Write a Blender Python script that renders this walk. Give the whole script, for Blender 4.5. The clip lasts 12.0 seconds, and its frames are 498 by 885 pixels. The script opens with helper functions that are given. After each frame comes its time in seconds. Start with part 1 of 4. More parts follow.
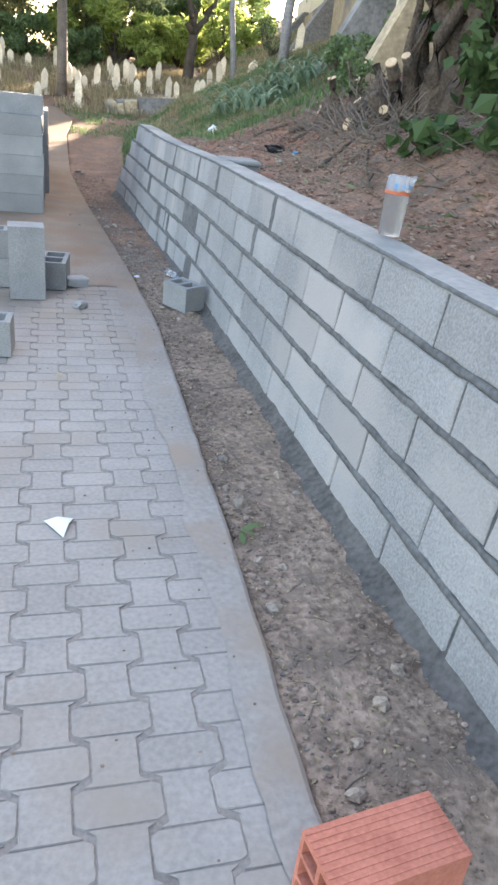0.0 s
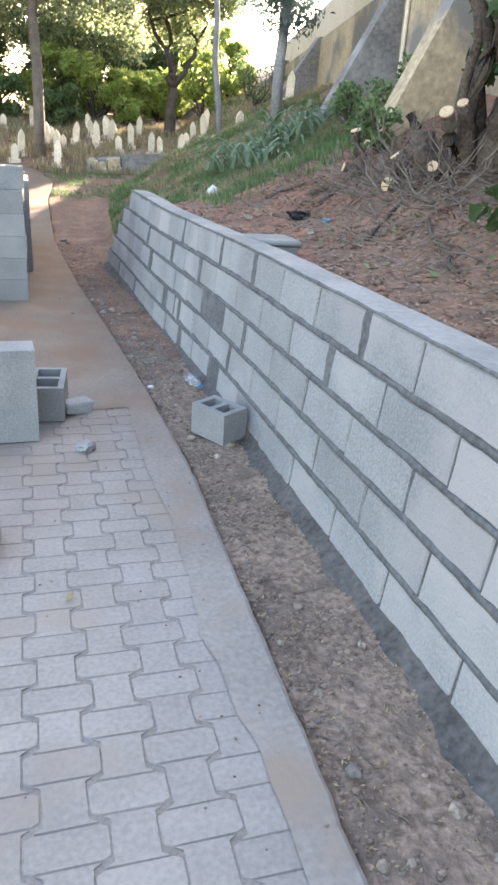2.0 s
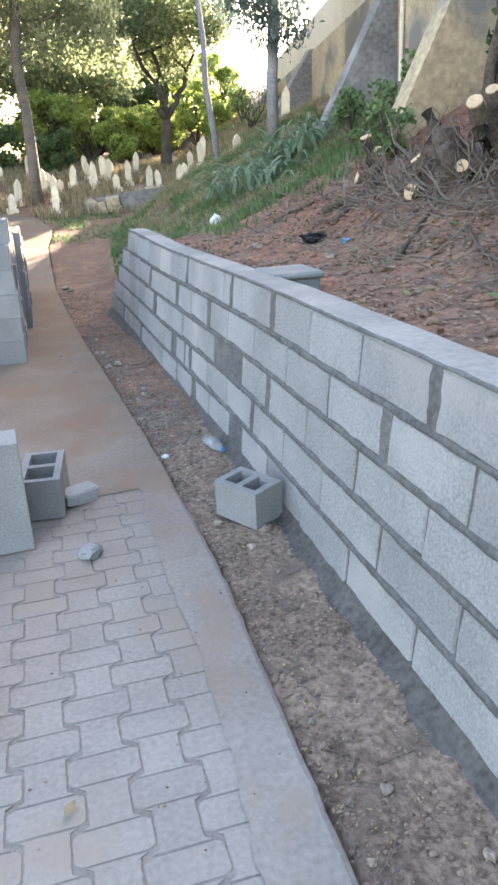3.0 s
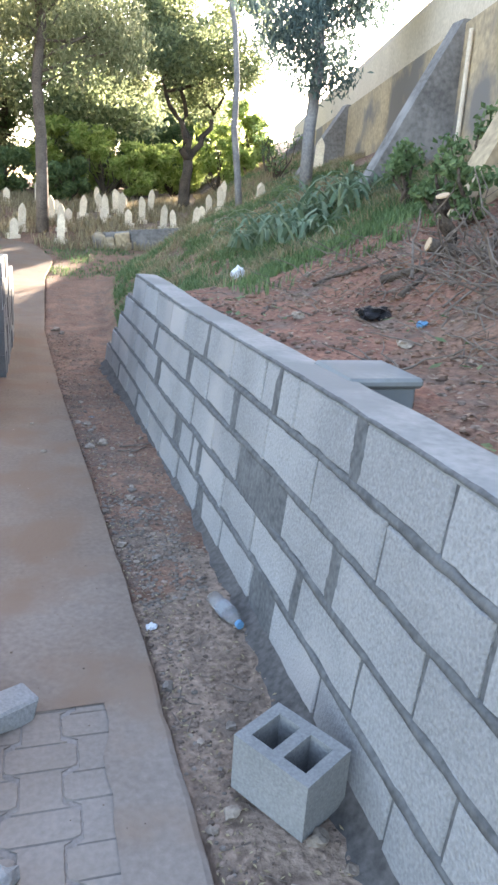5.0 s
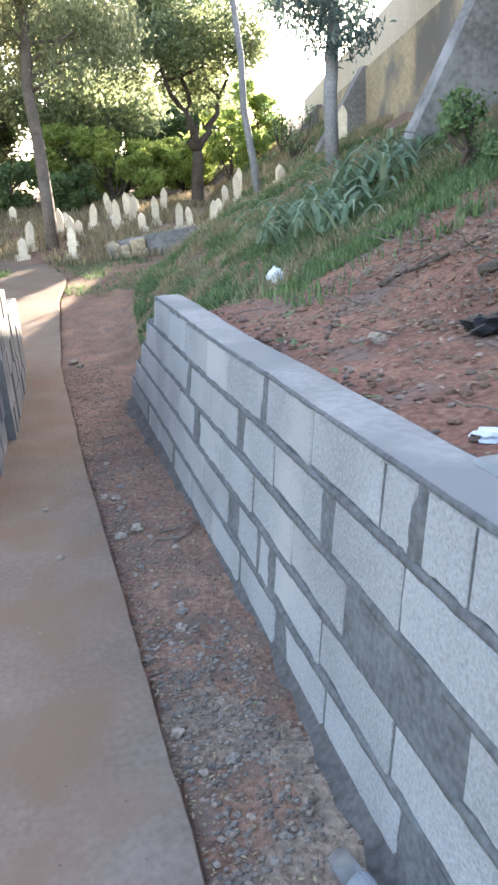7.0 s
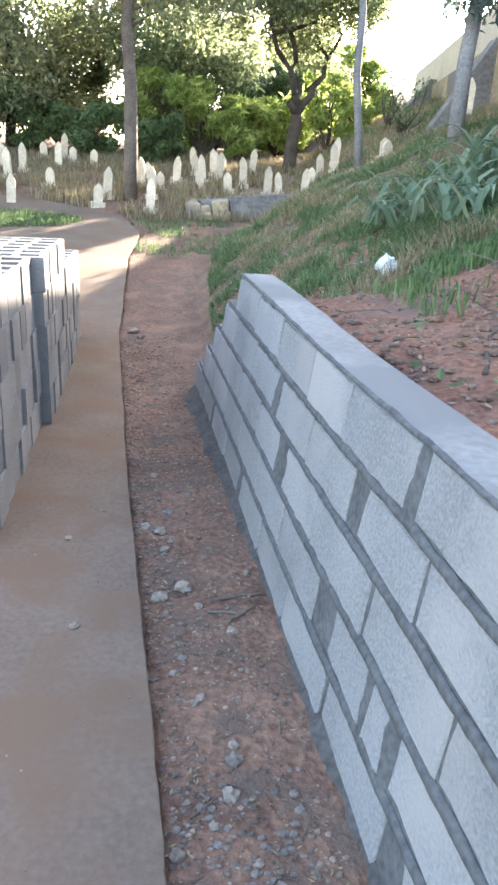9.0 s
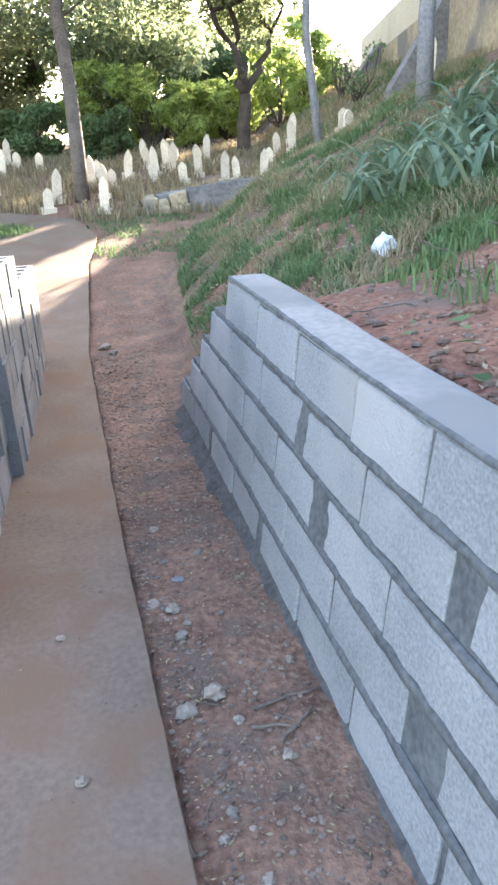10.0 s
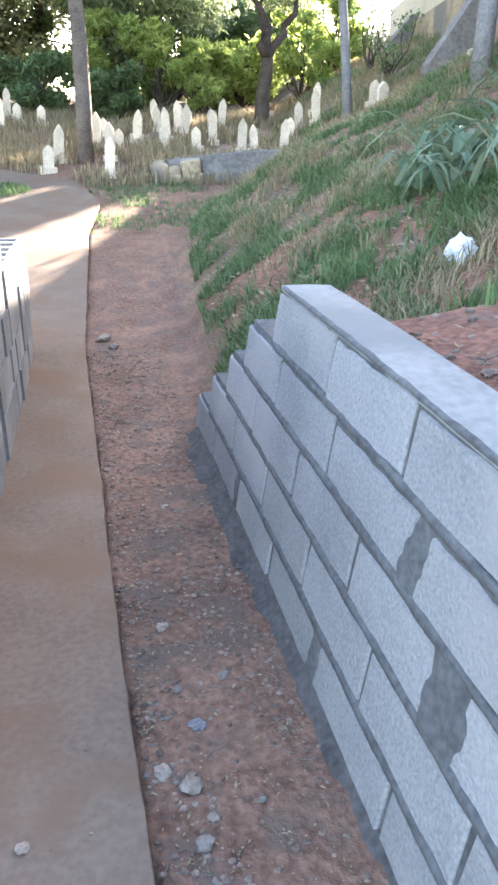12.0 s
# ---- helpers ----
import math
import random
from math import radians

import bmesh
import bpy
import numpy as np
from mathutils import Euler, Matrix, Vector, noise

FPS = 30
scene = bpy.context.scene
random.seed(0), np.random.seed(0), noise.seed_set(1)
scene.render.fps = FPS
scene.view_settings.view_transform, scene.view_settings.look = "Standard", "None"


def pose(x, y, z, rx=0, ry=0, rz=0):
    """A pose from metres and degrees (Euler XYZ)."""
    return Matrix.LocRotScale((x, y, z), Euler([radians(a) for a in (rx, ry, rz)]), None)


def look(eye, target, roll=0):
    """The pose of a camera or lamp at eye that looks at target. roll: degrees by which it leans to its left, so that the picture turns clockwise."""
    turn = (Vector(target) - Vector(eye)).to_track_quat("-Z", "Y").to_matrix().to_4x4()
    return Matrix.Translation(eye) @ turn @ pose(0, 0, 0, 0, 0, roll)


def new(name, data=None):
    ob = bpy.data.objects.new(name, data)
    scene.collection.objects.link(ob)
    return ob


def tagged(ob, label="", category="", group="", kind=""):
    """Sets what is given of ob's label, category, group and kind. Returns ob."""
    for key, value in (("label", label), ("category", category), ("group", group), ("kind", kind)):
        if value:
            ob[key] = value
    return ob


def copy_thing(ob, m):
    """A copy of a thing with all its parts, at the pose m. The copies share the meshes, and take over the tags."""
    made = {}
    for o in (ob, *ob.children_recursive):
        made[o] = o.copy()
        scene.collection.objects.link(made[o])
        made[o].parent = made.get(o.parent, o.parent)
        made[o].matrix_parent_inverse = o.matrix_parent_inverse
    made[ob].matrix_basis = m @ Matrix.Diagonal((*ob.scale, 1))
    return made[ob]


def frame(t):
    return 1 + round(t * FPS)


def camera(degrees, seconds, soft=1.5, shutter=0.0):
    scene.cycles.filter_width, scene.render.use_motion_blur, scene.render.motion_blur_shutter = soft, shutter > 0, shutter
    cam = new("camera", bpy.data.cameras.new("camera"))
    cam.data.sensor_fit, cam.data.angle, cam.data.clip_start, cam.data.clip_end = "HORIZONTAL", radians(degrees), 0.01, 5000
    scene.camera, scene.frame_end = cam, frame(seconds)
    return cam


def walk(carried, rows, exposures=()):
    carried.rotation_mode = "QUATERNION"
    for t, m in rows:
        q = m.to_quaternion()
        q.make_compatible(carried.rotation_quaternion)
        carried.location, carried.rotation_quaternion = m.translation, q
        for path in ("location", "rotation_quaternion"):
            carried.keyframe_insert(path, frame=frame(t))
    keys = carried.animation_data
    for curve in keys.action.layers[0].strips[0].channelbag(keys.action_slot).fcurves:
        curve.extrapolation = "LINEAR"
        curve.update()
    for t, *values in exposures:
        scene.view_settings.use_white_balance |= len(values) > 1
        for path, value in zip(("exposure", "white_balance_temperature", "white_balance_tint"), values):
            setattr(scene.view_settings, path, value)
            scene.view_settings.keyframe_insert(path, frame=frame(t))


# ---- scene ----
cam = camera(38.3, 12.0, soft=2.7)
METRES, EYE, TILT, LEAN, TURN = 8.0, 1.474, -25.8, -6.0, -14.0
ROWS = [
    (0.0, 0.0, 0.0, 0.0, 0.0, 0.0, -0.0),
    (0.5, -0.0161, 0.0338, 0.0243, -0.34, 1.58, 3.34),
    (1.0, -0.015, 0.0802, 0.0465, 1.2, -1.08, 10.02),
    (1.5, -0.0272, 0.1141, 0.0667, 1.16, 3.53, 3.88),
    (2.0, -0.0485, 0.1551, 0.0926, -0.78, 3.04, 3.17),
    (2.5, -0.0451, 0.2026, 0.1074, -0.1, 2.42, 9.05),
    (3.0, -0.0469, 0.2423, 0.1332, 1.91, 4.91, 8.86),
    (5.0, -0.0704, 0.4088, 0.2122, 0.03, 8.35, 3.04),
    (5.5, -0.0878, 0.4412, 0.2368, -0.88, 8.47, 4.36),
    (6.0, -0.0952, 0.4753, 0.2476, 0.44, 6.73, 6.35),
    (6.5, -0.0904, 0.5121, 0.273, 2.81, 8.04, 8.45),
    (8.5, -0.09, 0.6363, 0.3335, 6.39, 5.56, 7.13),
    (9.0, -0.1159, 0.6685, 0.3447, 6.9, 5.83, 0.36),
    (9.5, -0.1361, 0.6975, 0.3648, 4.08, 5.47, 0.77),
    (10.0, -0.1401, 0.7427, 0.381, 6.02, 4.78, 7.12),
    (10.5, -0.1421, 0.7742, 0.3987, 6.35, 3.37, 5.06),
    (11.0, -0.1636, 0.8135, 0.4152, 1.49, 4.05, 2.06),
    (11.5, -0.1768, 0.8307, 0.4287, 1.24, 3.16, -0.6),
    (12.0, -0.1733, 0.8459, 0.4338, 4.78, 2.63, 3.41),
]
walk(cam, [(t, pose(0, 0, EYE, TILT, LEAN, TURN) @ pose(METRES * x, METRES * y, METRES * z, 90 + pitch, roll, yaw)) for t, x, y, z, yaw, pitch, roll in ROWS], exposures=[(0.0, 3.2, 7450, 16), (3.0, 3.25, 7350, 17), (5.0, 3.2, 6950, 17), (9.0, 3.4, 6850, 16), (12.0, 3.6, 6600, 17)])

# ---- world and sun ----
SUN_AZ, SUN_EL = 34.5, 17.0        # degrees to the right of +y, and above the horizon
world = bpy.data.worlds.new("sky")
scene.world = world
world.use_nodes = True
wn = world.node_tree
sky = wn.nodes.new("ShaderNodeTexSky")
sky.sky_type = "NISHITA"
sky.sun_disc = False
sky.sun_elevation = radians(SUN_EL)
sky.sun_rotation = radians(SUN_AZ)
sky.air_density, sky.dust_density = 1.0, 1.6
wn.nodes["Background"].inputs["Strength"].default_value = 0.15
wn.links.new(sky.outputs[0], wn.nodes["Background"].inputs["Color"])
sun_data = bpy.data.lights.new("sun", "SUN")
sun_data.energy, sun_data.angle, sun_data.color = 5.0, radians(0.5), (1.0, 0.9, 0.74)
sun = new("sun", sun_data)
sun_dir = Vector((math.sin(radians(SUN_AZ)) * math.cos(radians(SUN_EL)), math.cos(radians(SUN_AZ)) * math.cos(radians(SUN_EL)), math.sin(radians(SUN_EL))))
sun.matrix_world = look(sun_dir * 60, (0, 0, 0))

# ---- materials ----
def mat(name, dark, light, scale=6.0, fine=70.0, bump=0.4, rough=0.88, vary=0.0, spots=None, spot_at=0.62, spot_scale=3.0, island=0.0, sheen=0.35, bump_dist=0.01):
    """Two-scale mottled surface: broad stains, fine grain, relief, and a shift from piece to piece."""
    m = bpy.data.materials.new(name)
    m.use_nodes = True
    nt = m.node_tree
    n, l = nt.nodes, nt.links
    b = n["Principled BSDF"]
    geo = n.new("ShaderNodeNewGeometry")
    big, small = n.new("ShaderNodeTexNoise"), n.new("ShaderNodeTexNoise")
    for tex, s, d in ((big, scale, 6.0), (small, fine, 4.0)):
        tex.inputs["Scale"].default_value, tex.inputs["Detail"].default_value = s, d
        l.new(geo.outputs["Position"], tex.inputs["Vector"])
    mixf = n.new("ShaderNodeMath")
    mixf.operation = "MULTIPLY_ADD"
    mixf.inputs[1].default_value = 0.55
    l.new(small.outputs["Fac"], mixf.inputs[0])
    half = n.new("ShaderNodeMath")
    half.operation = "MULTIPLY"
    half.inputs[1].default_value = 0.45
    l.new(big.outputs["Fac"], half.inputs[0])
    l.new(half.outputs[0], mixf.inputs[2])
    ramp = n.new("ShaderNodeValToRGB")
    ramp.color_ramp.elements[0].position, ramp.color_ramp.elements[1].position = 0.36, 0.64
    ramp.color_ramp.elements[0].color, ramp.color_ramp.elements[1].color = (*dark, 1), (*light, 1)
    l.new(mixf.outputs[0], ramp.inputs[0])
    out = ramp.outputs[0]
    if spots:
        sn = n.new("ShaderNodeTexNoise")
        sn.inputs["Scale"].default_value, sn.inputs["Detail"].default_value = spot_scale, 8.0
        l.new(geo.outputs["Position"], sn.inputs["Vector"])
        sr = n.new("ShaderNodeValToRGB")
        sr.color_ramp.elements[0].position, sr.color_ramp.elements[1].position = spot_at - 0.06, spot_at + 0.06
        l.new(sn.outputs["Fac"], sr.inputs[0])
        mx = n.new("ShaderNodeMix")
        mx.data_type = "RGBA"
        l.new(sr.outputs[0], mx.inputs[0])
        l.new(out, mx.inputs[6])
        mx.inputs[7].default_value = (*spots, 1)
        out = mx.outputs[2]
    if vary or island:
        hsv = n.new("ShaderNodeHueSaturation")
        mr = n.new("ShaderNodeMapRange")
        v = vary or island
        mr.inputs["To Min"].default_value, mr.inputs["To Max"].default_value = 1 - v, 1 + v
        if vary:
            l.new(n.new("ShaderNodeObjectInfo").outputs["Random"], mr.inputs["Value"])
        else:
            l.new(geo.outputs["Random Per Island"], mr.inputs["Value"])
        l.new(mr.outputs[0], hsv.inputs["Value"])
        l.new(out, hsv.inputs["Color"])
        out = hsv.outputs[0]
    l.new(out, b.inputs["Base Color"])
    b.inputs["Roughness"].default_value = rough
    b.inputs["Specular IOR Level"].default_value = sheen
    if bump:
        bp = n.new("ShaderNodeBump")
        bp.inputs["Strength"].default_value, bp.inputs["Distance"].default_value = bump, bump_dist
        l.new(mixf.outputs[0], bp.inputs["Height"])
        l.new(bp.outputs[0], b.inputs["Normal"])
    return m


def leaf_mat(name, dark, light, through_light=0.35):
    """Leaf: each blade its own green, thin enough to let light through."""
    m = bpy.data.materials.new(name)
    m.use_nodes = True
    n, l = m.node_tree.nodes, m.node_tree.links
    b = n["Principled BSDF"]
    geo = n.new("ShaderNodeNewGeometry")
    ramp = n.new("ShaderNodeValToRGB")
    ramp.color_ramp.elements[0].color, ramp.color_ramp.elements[1].color = (*dark, 1), (*light, 1)
    l.new(geo.outputs["Random Per Island"], ramp.inputs[0])
    l.new(ramp.outputs[0], b.inputs["Base Color"])
    b.inputs["Roughness"].default_value = 0.6
    b.inputs["Specular IOR Level"].default_value = 0.25
    tr = n.new("ShaderNodeBsdfTranslucent")
    l.new(ramp.outputs[0], tr.inputs["Color"])
    mx = n.new("ShaderNodeMixShader")
    mx.inputs[0].default_value = through_light
    l.new(b.outputs[0], mx.inputs[1])
    l.new(tr.outputs[0], mx.inputs[2])
    l.new(mx.outputs[0], n["Material Output"].inputs["Surface"])
    return m


M_BLOCK = mat("pale_concrete_block", (0.18, 0.178, 0.177), (0.295, 0.291, 0.287), 2.0, 95, 1.0, 0.95, vary=0.10, spots=(0.295, 0.276, 0.264), spot_at=0.58, spot_scale=1.0, bump_dist=0.01)
M_GREY_BLOCK = mat("grey_concrete_block", (0.17, 0.17, 0.166), (0.26, 0.257, 0.25), 4, 110, 0.7, 0.94, vary=0.16)
M_MORTAR = mat("dark_mortar", (0.06, 0.061, 0.062), (0.128, 0.128, 0.128), 7, 45, 0.5, 0.92)
M_CAP = mat("troweled_mortar_cap", (0.18, 0.188, 0.183), (0.27, 0.273, 0.265), 2.5, 30, 0.3, 0.85, spots=(0.16, 0.17, 0.168), spot_at=0.55, spot_scale=1.3)
M_DIRT = mat("earth", (0.10, 0.069, 0.05), (0.33, 0.238, 0.178), 2.2, 38, 1.0, 0.97, spots=(0.155, 0.115, 0.088), spot_at=0.58, spot_scale=5.0, bump_dist=0.03)
M_RED = mat("red_earth", (0.095, 0.051, 0.034), (0.275, 0.157, 0.106), 2.5, 36, 1.0, 0.97, spots=(0.14, 0.094, 0.07), spot_at=0.57, spot_scale=5.5, bump_dist=0.03)
M_SLOPE = mat("red_clay_earth", (0.10, 0.045, 0.031), (0.28, 0.135, 0.087), 2.5, 34, 1.0, 0.97, spots=(0.16, 0.105, 0.08), spot_at=0.6, spot_scale=2.4, bump_dist=0.03)
M_STONE = mat("pebble", (0.12, 0.085, 0.064), (0.25, 0.185, 0.145), 9, 60, 0.5, 0.95, island=0.4)
M_RUBBLE = mat("mortar_rubble", (0.105, 0.086, 0.072), (0.195, 0.165, 0.14), 9, 60, 0.5, 0.95, island=0.3)
M_PALE_STONE = mat("pale_stone", (0.17, 0.13, 0.10), (0.33, 0.27, 0.215), 12, 60, 0.6, 0.92, vary=0.25)
M_PAVER = mat("paver", (0.212, 0.192, 0.174), (0.288, 0.262, 0.238), 3.0, 60, 0.25, 0.88, vary=0.04, spots=(0.24, 0.205, 0.17), spot_at=0.58, spot_scale=1.3)
M_BED = mat("paver_joint_sand", (0.15, 0.132, 0.118), (0.235, 0.208, 0.187), 8, 90, 0.5, 0.95)
M_SLAB = mat("edging_concrete", (0.20, 0.178, 0.158), (0.285, 0.258, 0.232), 2.4, 45, 0.5, 0.88, spots=(0.24, 0.19, 0.15), spot_at=0.55, spot_scale=2.0)


def muddied(m, y0, y1, tint):
    """Trodden earth that stains the paving more and more along the path."""
    n, l = m.node_tree.nodes, m.node_tree.links
    b = n["Principled BSDF"]
    out = b.inputs["Base Color"].links[0].from_socket
    geo, sep, tex = n.new("ShaderNodeNewGeometry"), n.new("ShaderNodeSeparateXYZ"), n.new("ShaderNodeTexNoise")
    tex.inputs["Scale"].default_value, tex.inputs["Detail"].default_value = 1.4, 6.0
    l.new(geo.outputs["Position"], sep.inputs[0])
    l.new(geo.outputs["Position"], tex.inputs["Vector"])
    add = n.new("ShaderNodeMath")
    add.operation = "MULTIPLY_ADD"
    add.inputs[1].default_value = 4.0
    l.new(tex.outputs["Fac"], add.inputs[0])
    l.new(sep.outputs["Y"], add.inputs[2])
    mr = n.new("ShaderNodeMapRange")
    mr.inputs["From Min"].default_value, mr.inputs["From Max"].default_value = y0 + 2.0, y1 + 2.0
    l.new(add.outputs[0], mr.inputs["Value"])
    mx = n.new("ShaderNodeMix")
    mx.data_type, mx.blend_type = "RGBA", "MULTIPLY"
    l.new(mr.outputs[0], mx.inputs[0])
    l.new(out, mx.inputs[6])
    mx.inputs[7].default_value = (*tint, 1)
    l.new(mx.outputs[2], b.inputs["Base Color"])


muddied(M_SLAB, 3.5, 7.0, (0.66, 0.525, 0.43))
muddied(M_PAVER, 3.5, 7.0, (0.78, 0.68, 0.60))
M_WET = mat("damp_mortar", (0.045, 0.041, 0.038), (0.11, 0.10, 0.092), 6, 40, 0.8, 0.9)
M_BARK = mat("bark", (0.042, 0.031, 0.024), (0.12, 0.092, 0.07), 5, 40, 1.0, 0.95, bump_dist=0.03)
M_GREY_BARK = mat("grey_bark", (0.15, 0.145, 0.15), (0.28, 0.265, 0.25), 4, 30, 0.8, 0.92, bump_dist=0.02)
M_TWIG = mat("dry_twig", (0.095, 0.074, 0.06), (0.20, 0.16, 0.13), 5, 40, 0.4, 0.95)
M_CUT = mat("cut_wood", (0.40, 0.27, 0.16), (0.58, 0.43, 0.28), 12, 60, 0.2, 0.85)
M_TOMB = mat("tomb_stone", (0.50, 0.40, 0.29), (0.74, 0.63, 0.48), 5, 40, 0.4, 0.85, vary=0.15)
M_PLASTER = mat("cream_plaster", (0.50, 0.415, 0.31), (0.68, 0.585, 0.46), 0.9, 20, 0.15, 0.9)
M_STAIN = mat("stained_render", (0.26, 0.20, 0.13), (0.52, 0.40, 0.25), 0.8, 14, 0.4, 0.9, spots=(0.19, 0.17, 0.15), spot_at=0.55, spot_scale=0.9)
M_BUTTRESS = mat("grey_render", (0.115, 0.105, 0.098), (0.235, 0.218, 0.202), 1.6, 16, 0.5, 0.92, spots=(0.28, 0.262, 0.245), spot_at=0.6, spot_scale=1.4)
M_BRICK = mat("red_clay", (0.36, 0.115, 0.075), (0.50, 0.18, 0.12), 9, 90, 0.3, 0.85)


# ---- building helpers ----
def mesh_ob(name, verts, faces, material, parent=None, label="", smooth=False):
    me = bpy.data.meshes.new(name)
    me.from_pydata(verts, [], faces)
    if material:
        me.materials.append(material)
    if smooth:
        me.polygons.foreach_set("use_smooth", [True] * len(me.polygons))
    me.update()
    ob = new(name, me)
    ob.parent = parent
    if label:
        tagged(ob, label)
    return ob


def part(name, bm, material, parent=None, label="", smooth=False):
    """Links a bmesh as one mesh object under a thing or a part."""
    me = bpy.data.meshes.new(name)
    bm.to_mesh(me)
    bm.free()
    me.materials.append(material)
    if smooth:
        me.polygons.foreach_set("use_smooth", [True] * len(me.polygons))
    ob = new(name, me)
    ob.parent = parent
    if label:
        tagged(ob, label)
    return ob


def thing(name, label, category, at=None, group="", kind=""):
    ob = tagged(new(name), label, category, group, kind)
    if at is not None:
        ob.matrix_world = at
    return ob


def bm_box(x0, x1, y0, y1, z0, z1, bevel=0.0, jitter=0.0, rng=None, bm=None):
    bm = bm or bmesh.new()
    made = bmesh.ops.create_cube(bm, size=1.0)["verts"]
    for v in made:
        v.co = Vector((x0 + (v.co.x + 0.5) * (x1 - x0), y0 + (v.co.y + 0.5) * (y1 - y0), z0 + (v.co.z + 0.5) * (z1 - z0)))
        if jitter:
            v.co += Vector([rng.uniform(-jitter, jitter) for _ in range(3)])
    if bevel:
        bmesh.ops.bevel(bm, geom=list({e for v in made for e in v.link_edges}), offset=bevel, segments=1, affect="EDGES")
    return bm


def tube(points, radii, sides=8, cap=True):
    """Verts and faces of a tapered tube along points."""
    verts, faces = [], []
    pts = [Vector(p) for p in points]
    for i, p in enumerate(pts):
        d = (pts[min(i + 1, len(pts) - 1)] - pts[max(i - 1, 0)]).normalized()
        a = d.orthogonal().normalized() if abs(d.z) < 0.9 else Vector((1, 0, 0)).cross(d).normalized()
        b = d.cross(a)
        for k in range(sides):
            t = 2 * math.pi * k / sides
            verts.append(p + (a * math.cos(t) + b * math.sin(t)) * radii[i])
    for i in range(len(pts) - 1):
        for k in range(sides):
            faces.append((i * sides + k, i * sides + (k + 1) % sides, (i + 1) * sides + (k + 1) % sides, (i + 1) * sides + k))
    if cap:
        faces.append(tuple(range(sides))[::-1])
        faces.append(tuple((len(pts) - 1) * sides + k for k in range(sides)))
    return verts, faces


def join(chunks):
    verts, faces = [], []
    for v, f in chunks:
        o = len(verts)
        verts += [tuple(p) for p in v]
        faces += [tuple(i + o for i in q) for q in f]
    return verts, faces


def lerp_table(table, v):
    return float(np.interp(v, [a for a, _ in table], [b for _, b in table]))


# ---- the lie of the land ----
RISE = ((-400, 0.0), (11.0, 0.0), (14.0, 0.06), (17.0, 0.34), (19.0, 0.60), (20.2, 0.72), (20.8, 0.92), (22.0, 1.12), (25.0, 1.6), (28.0, 2.0), (45.0, 3.0), (400.0, 9.0))
TOE = ((-400, 0.95), (11.0, 0.95), (16.0, 1.3), (17.0, 1.5), (18.0, 2.1), (20.0, 3.35), (22.0, 3.9), (28.0, 5.5), (60.0, 9.0))
BANK = ((0.0, 0.0), (0.12, 0.08), (0.35, 0.30), (0.75, 0.55), (1.35, 0.90), (2.35, 1.35), (3.55, 2.0), (6.0, 2.9), (40.0, 9.0), (400.0, 30.0))
FILL = ((1.2, 0.84), (1.5, 0.86), (2.3, 0.97), (2.8, 1.25), (3.5, 1.55), (5.0, 2.3), (7.4, 3.2), (41.0, 9.0), (400.0, 30.0))
EDGE = ((-8.0, 0.55), (0.96, 0.57), (2.5, 0.63), (4.9, 0.69), (6.5, 0.63), (7.8, 0.56), (9.7, 0.45), (13.0, 0.31), (17.0, 0.33), (18.5, 0.5), (20.2, 0.15), (21.0, -2.0), (21.7, -6.4))


def path_edge(y):
    return lerp_table(EDGE, y) + 0.012 * noise.noise((y * 2.1, 3.0, 0.0)) + 0.008 * noise.noise((y * 9.0, 7.0, 0.0))


def far_part(y):
    t = min(1.0, max(0.0, (y - 6.0) / 1.8))
    return t * t * (3 - 2 * t)


def wall_x(y, z):
    """Face of the retaining wall: battered, with a slight bend near its far end."""
    return 1.112 + 0.107 * z - 0.0014 * y - 0.0344 * max(0.0, y - 7.58) - 0.03 * (1 - z) * far_part(y)


def land(x, y):
    base = lerp_table(RISE, y)
    z = base + lerp_table(BANK, x - lerp_table(TOE, y)) if x > 0.9 else base
    w = min(1.0, max(0.0, (10.75 - y) / 0.55))
    if w > 0 and x > 1.22:
        z = z * (1 - w) + lerp_table(FILL, x) * w
    elif w > 0:
        z = z * (1 - w)
    if x < path_edge(y) and -9 < y < 21.6 and x > -1.8 - min(4.8, max(0.0, y - 12.5) * 2.4):
        z -= 0.09
    elif x < 1.2:
        z -= 0.012 + 0.022 * far_part(y)
    rough = 0.35 if x < 1.2 else 1.0
    z += rough * (0.03 * noise.noise((x * 1.3, y * 1.3, 1.0)) + 0.022 * noise.noise((x * 6, y * 6, 2.0)) + 0.012 * noise.noise((x * 17, y * 17, 3.0)))
    if 0.3 < x < 1.2 and y < 14:
        z += 0.014 * max(0.0, noise.noise((x * 9, y * 9, 6.0)) + 0.5 * noise.noise((x * 22, y * 22, 7.0)))
    return z


def ticks(*spans):
    out = []
    for a, b, step in spans:
        out += list(np.arange(a, b, step))
    return out


xs = [-400, -120, -40, -20, -10] + ticks((-7, -2, 0.5), (-2, 0.26, 0.15), (0.26, 1.35, 0.03), (1.35, 5, 0.09), (5, 12, 0.35)) + [12, 16, 22, 40, 120, 400]
ys = [-400, -100, -30, -12] + ticks((-8, 0.5, 0.5), (0.5, 12, 0.045), (12, 24, 0.12), (24, 40, 0.5)) + [40, 50, 70, 120, 400]
gv = [(x, y, land(x, y)) for y in ys for x in xs]
nx = len(xs)
gf = [(j * nx + i, j * nx + i + 1, (j + 1) * nx + i + 1, (j + 1) * nx + i) for j in range(len(ys) - 1) for i in range(nx - 1)]
ground = mesh_ob("ground", gv, gf, M_DIRT, smooth=True)
ground.data.materials.append(M_RED)
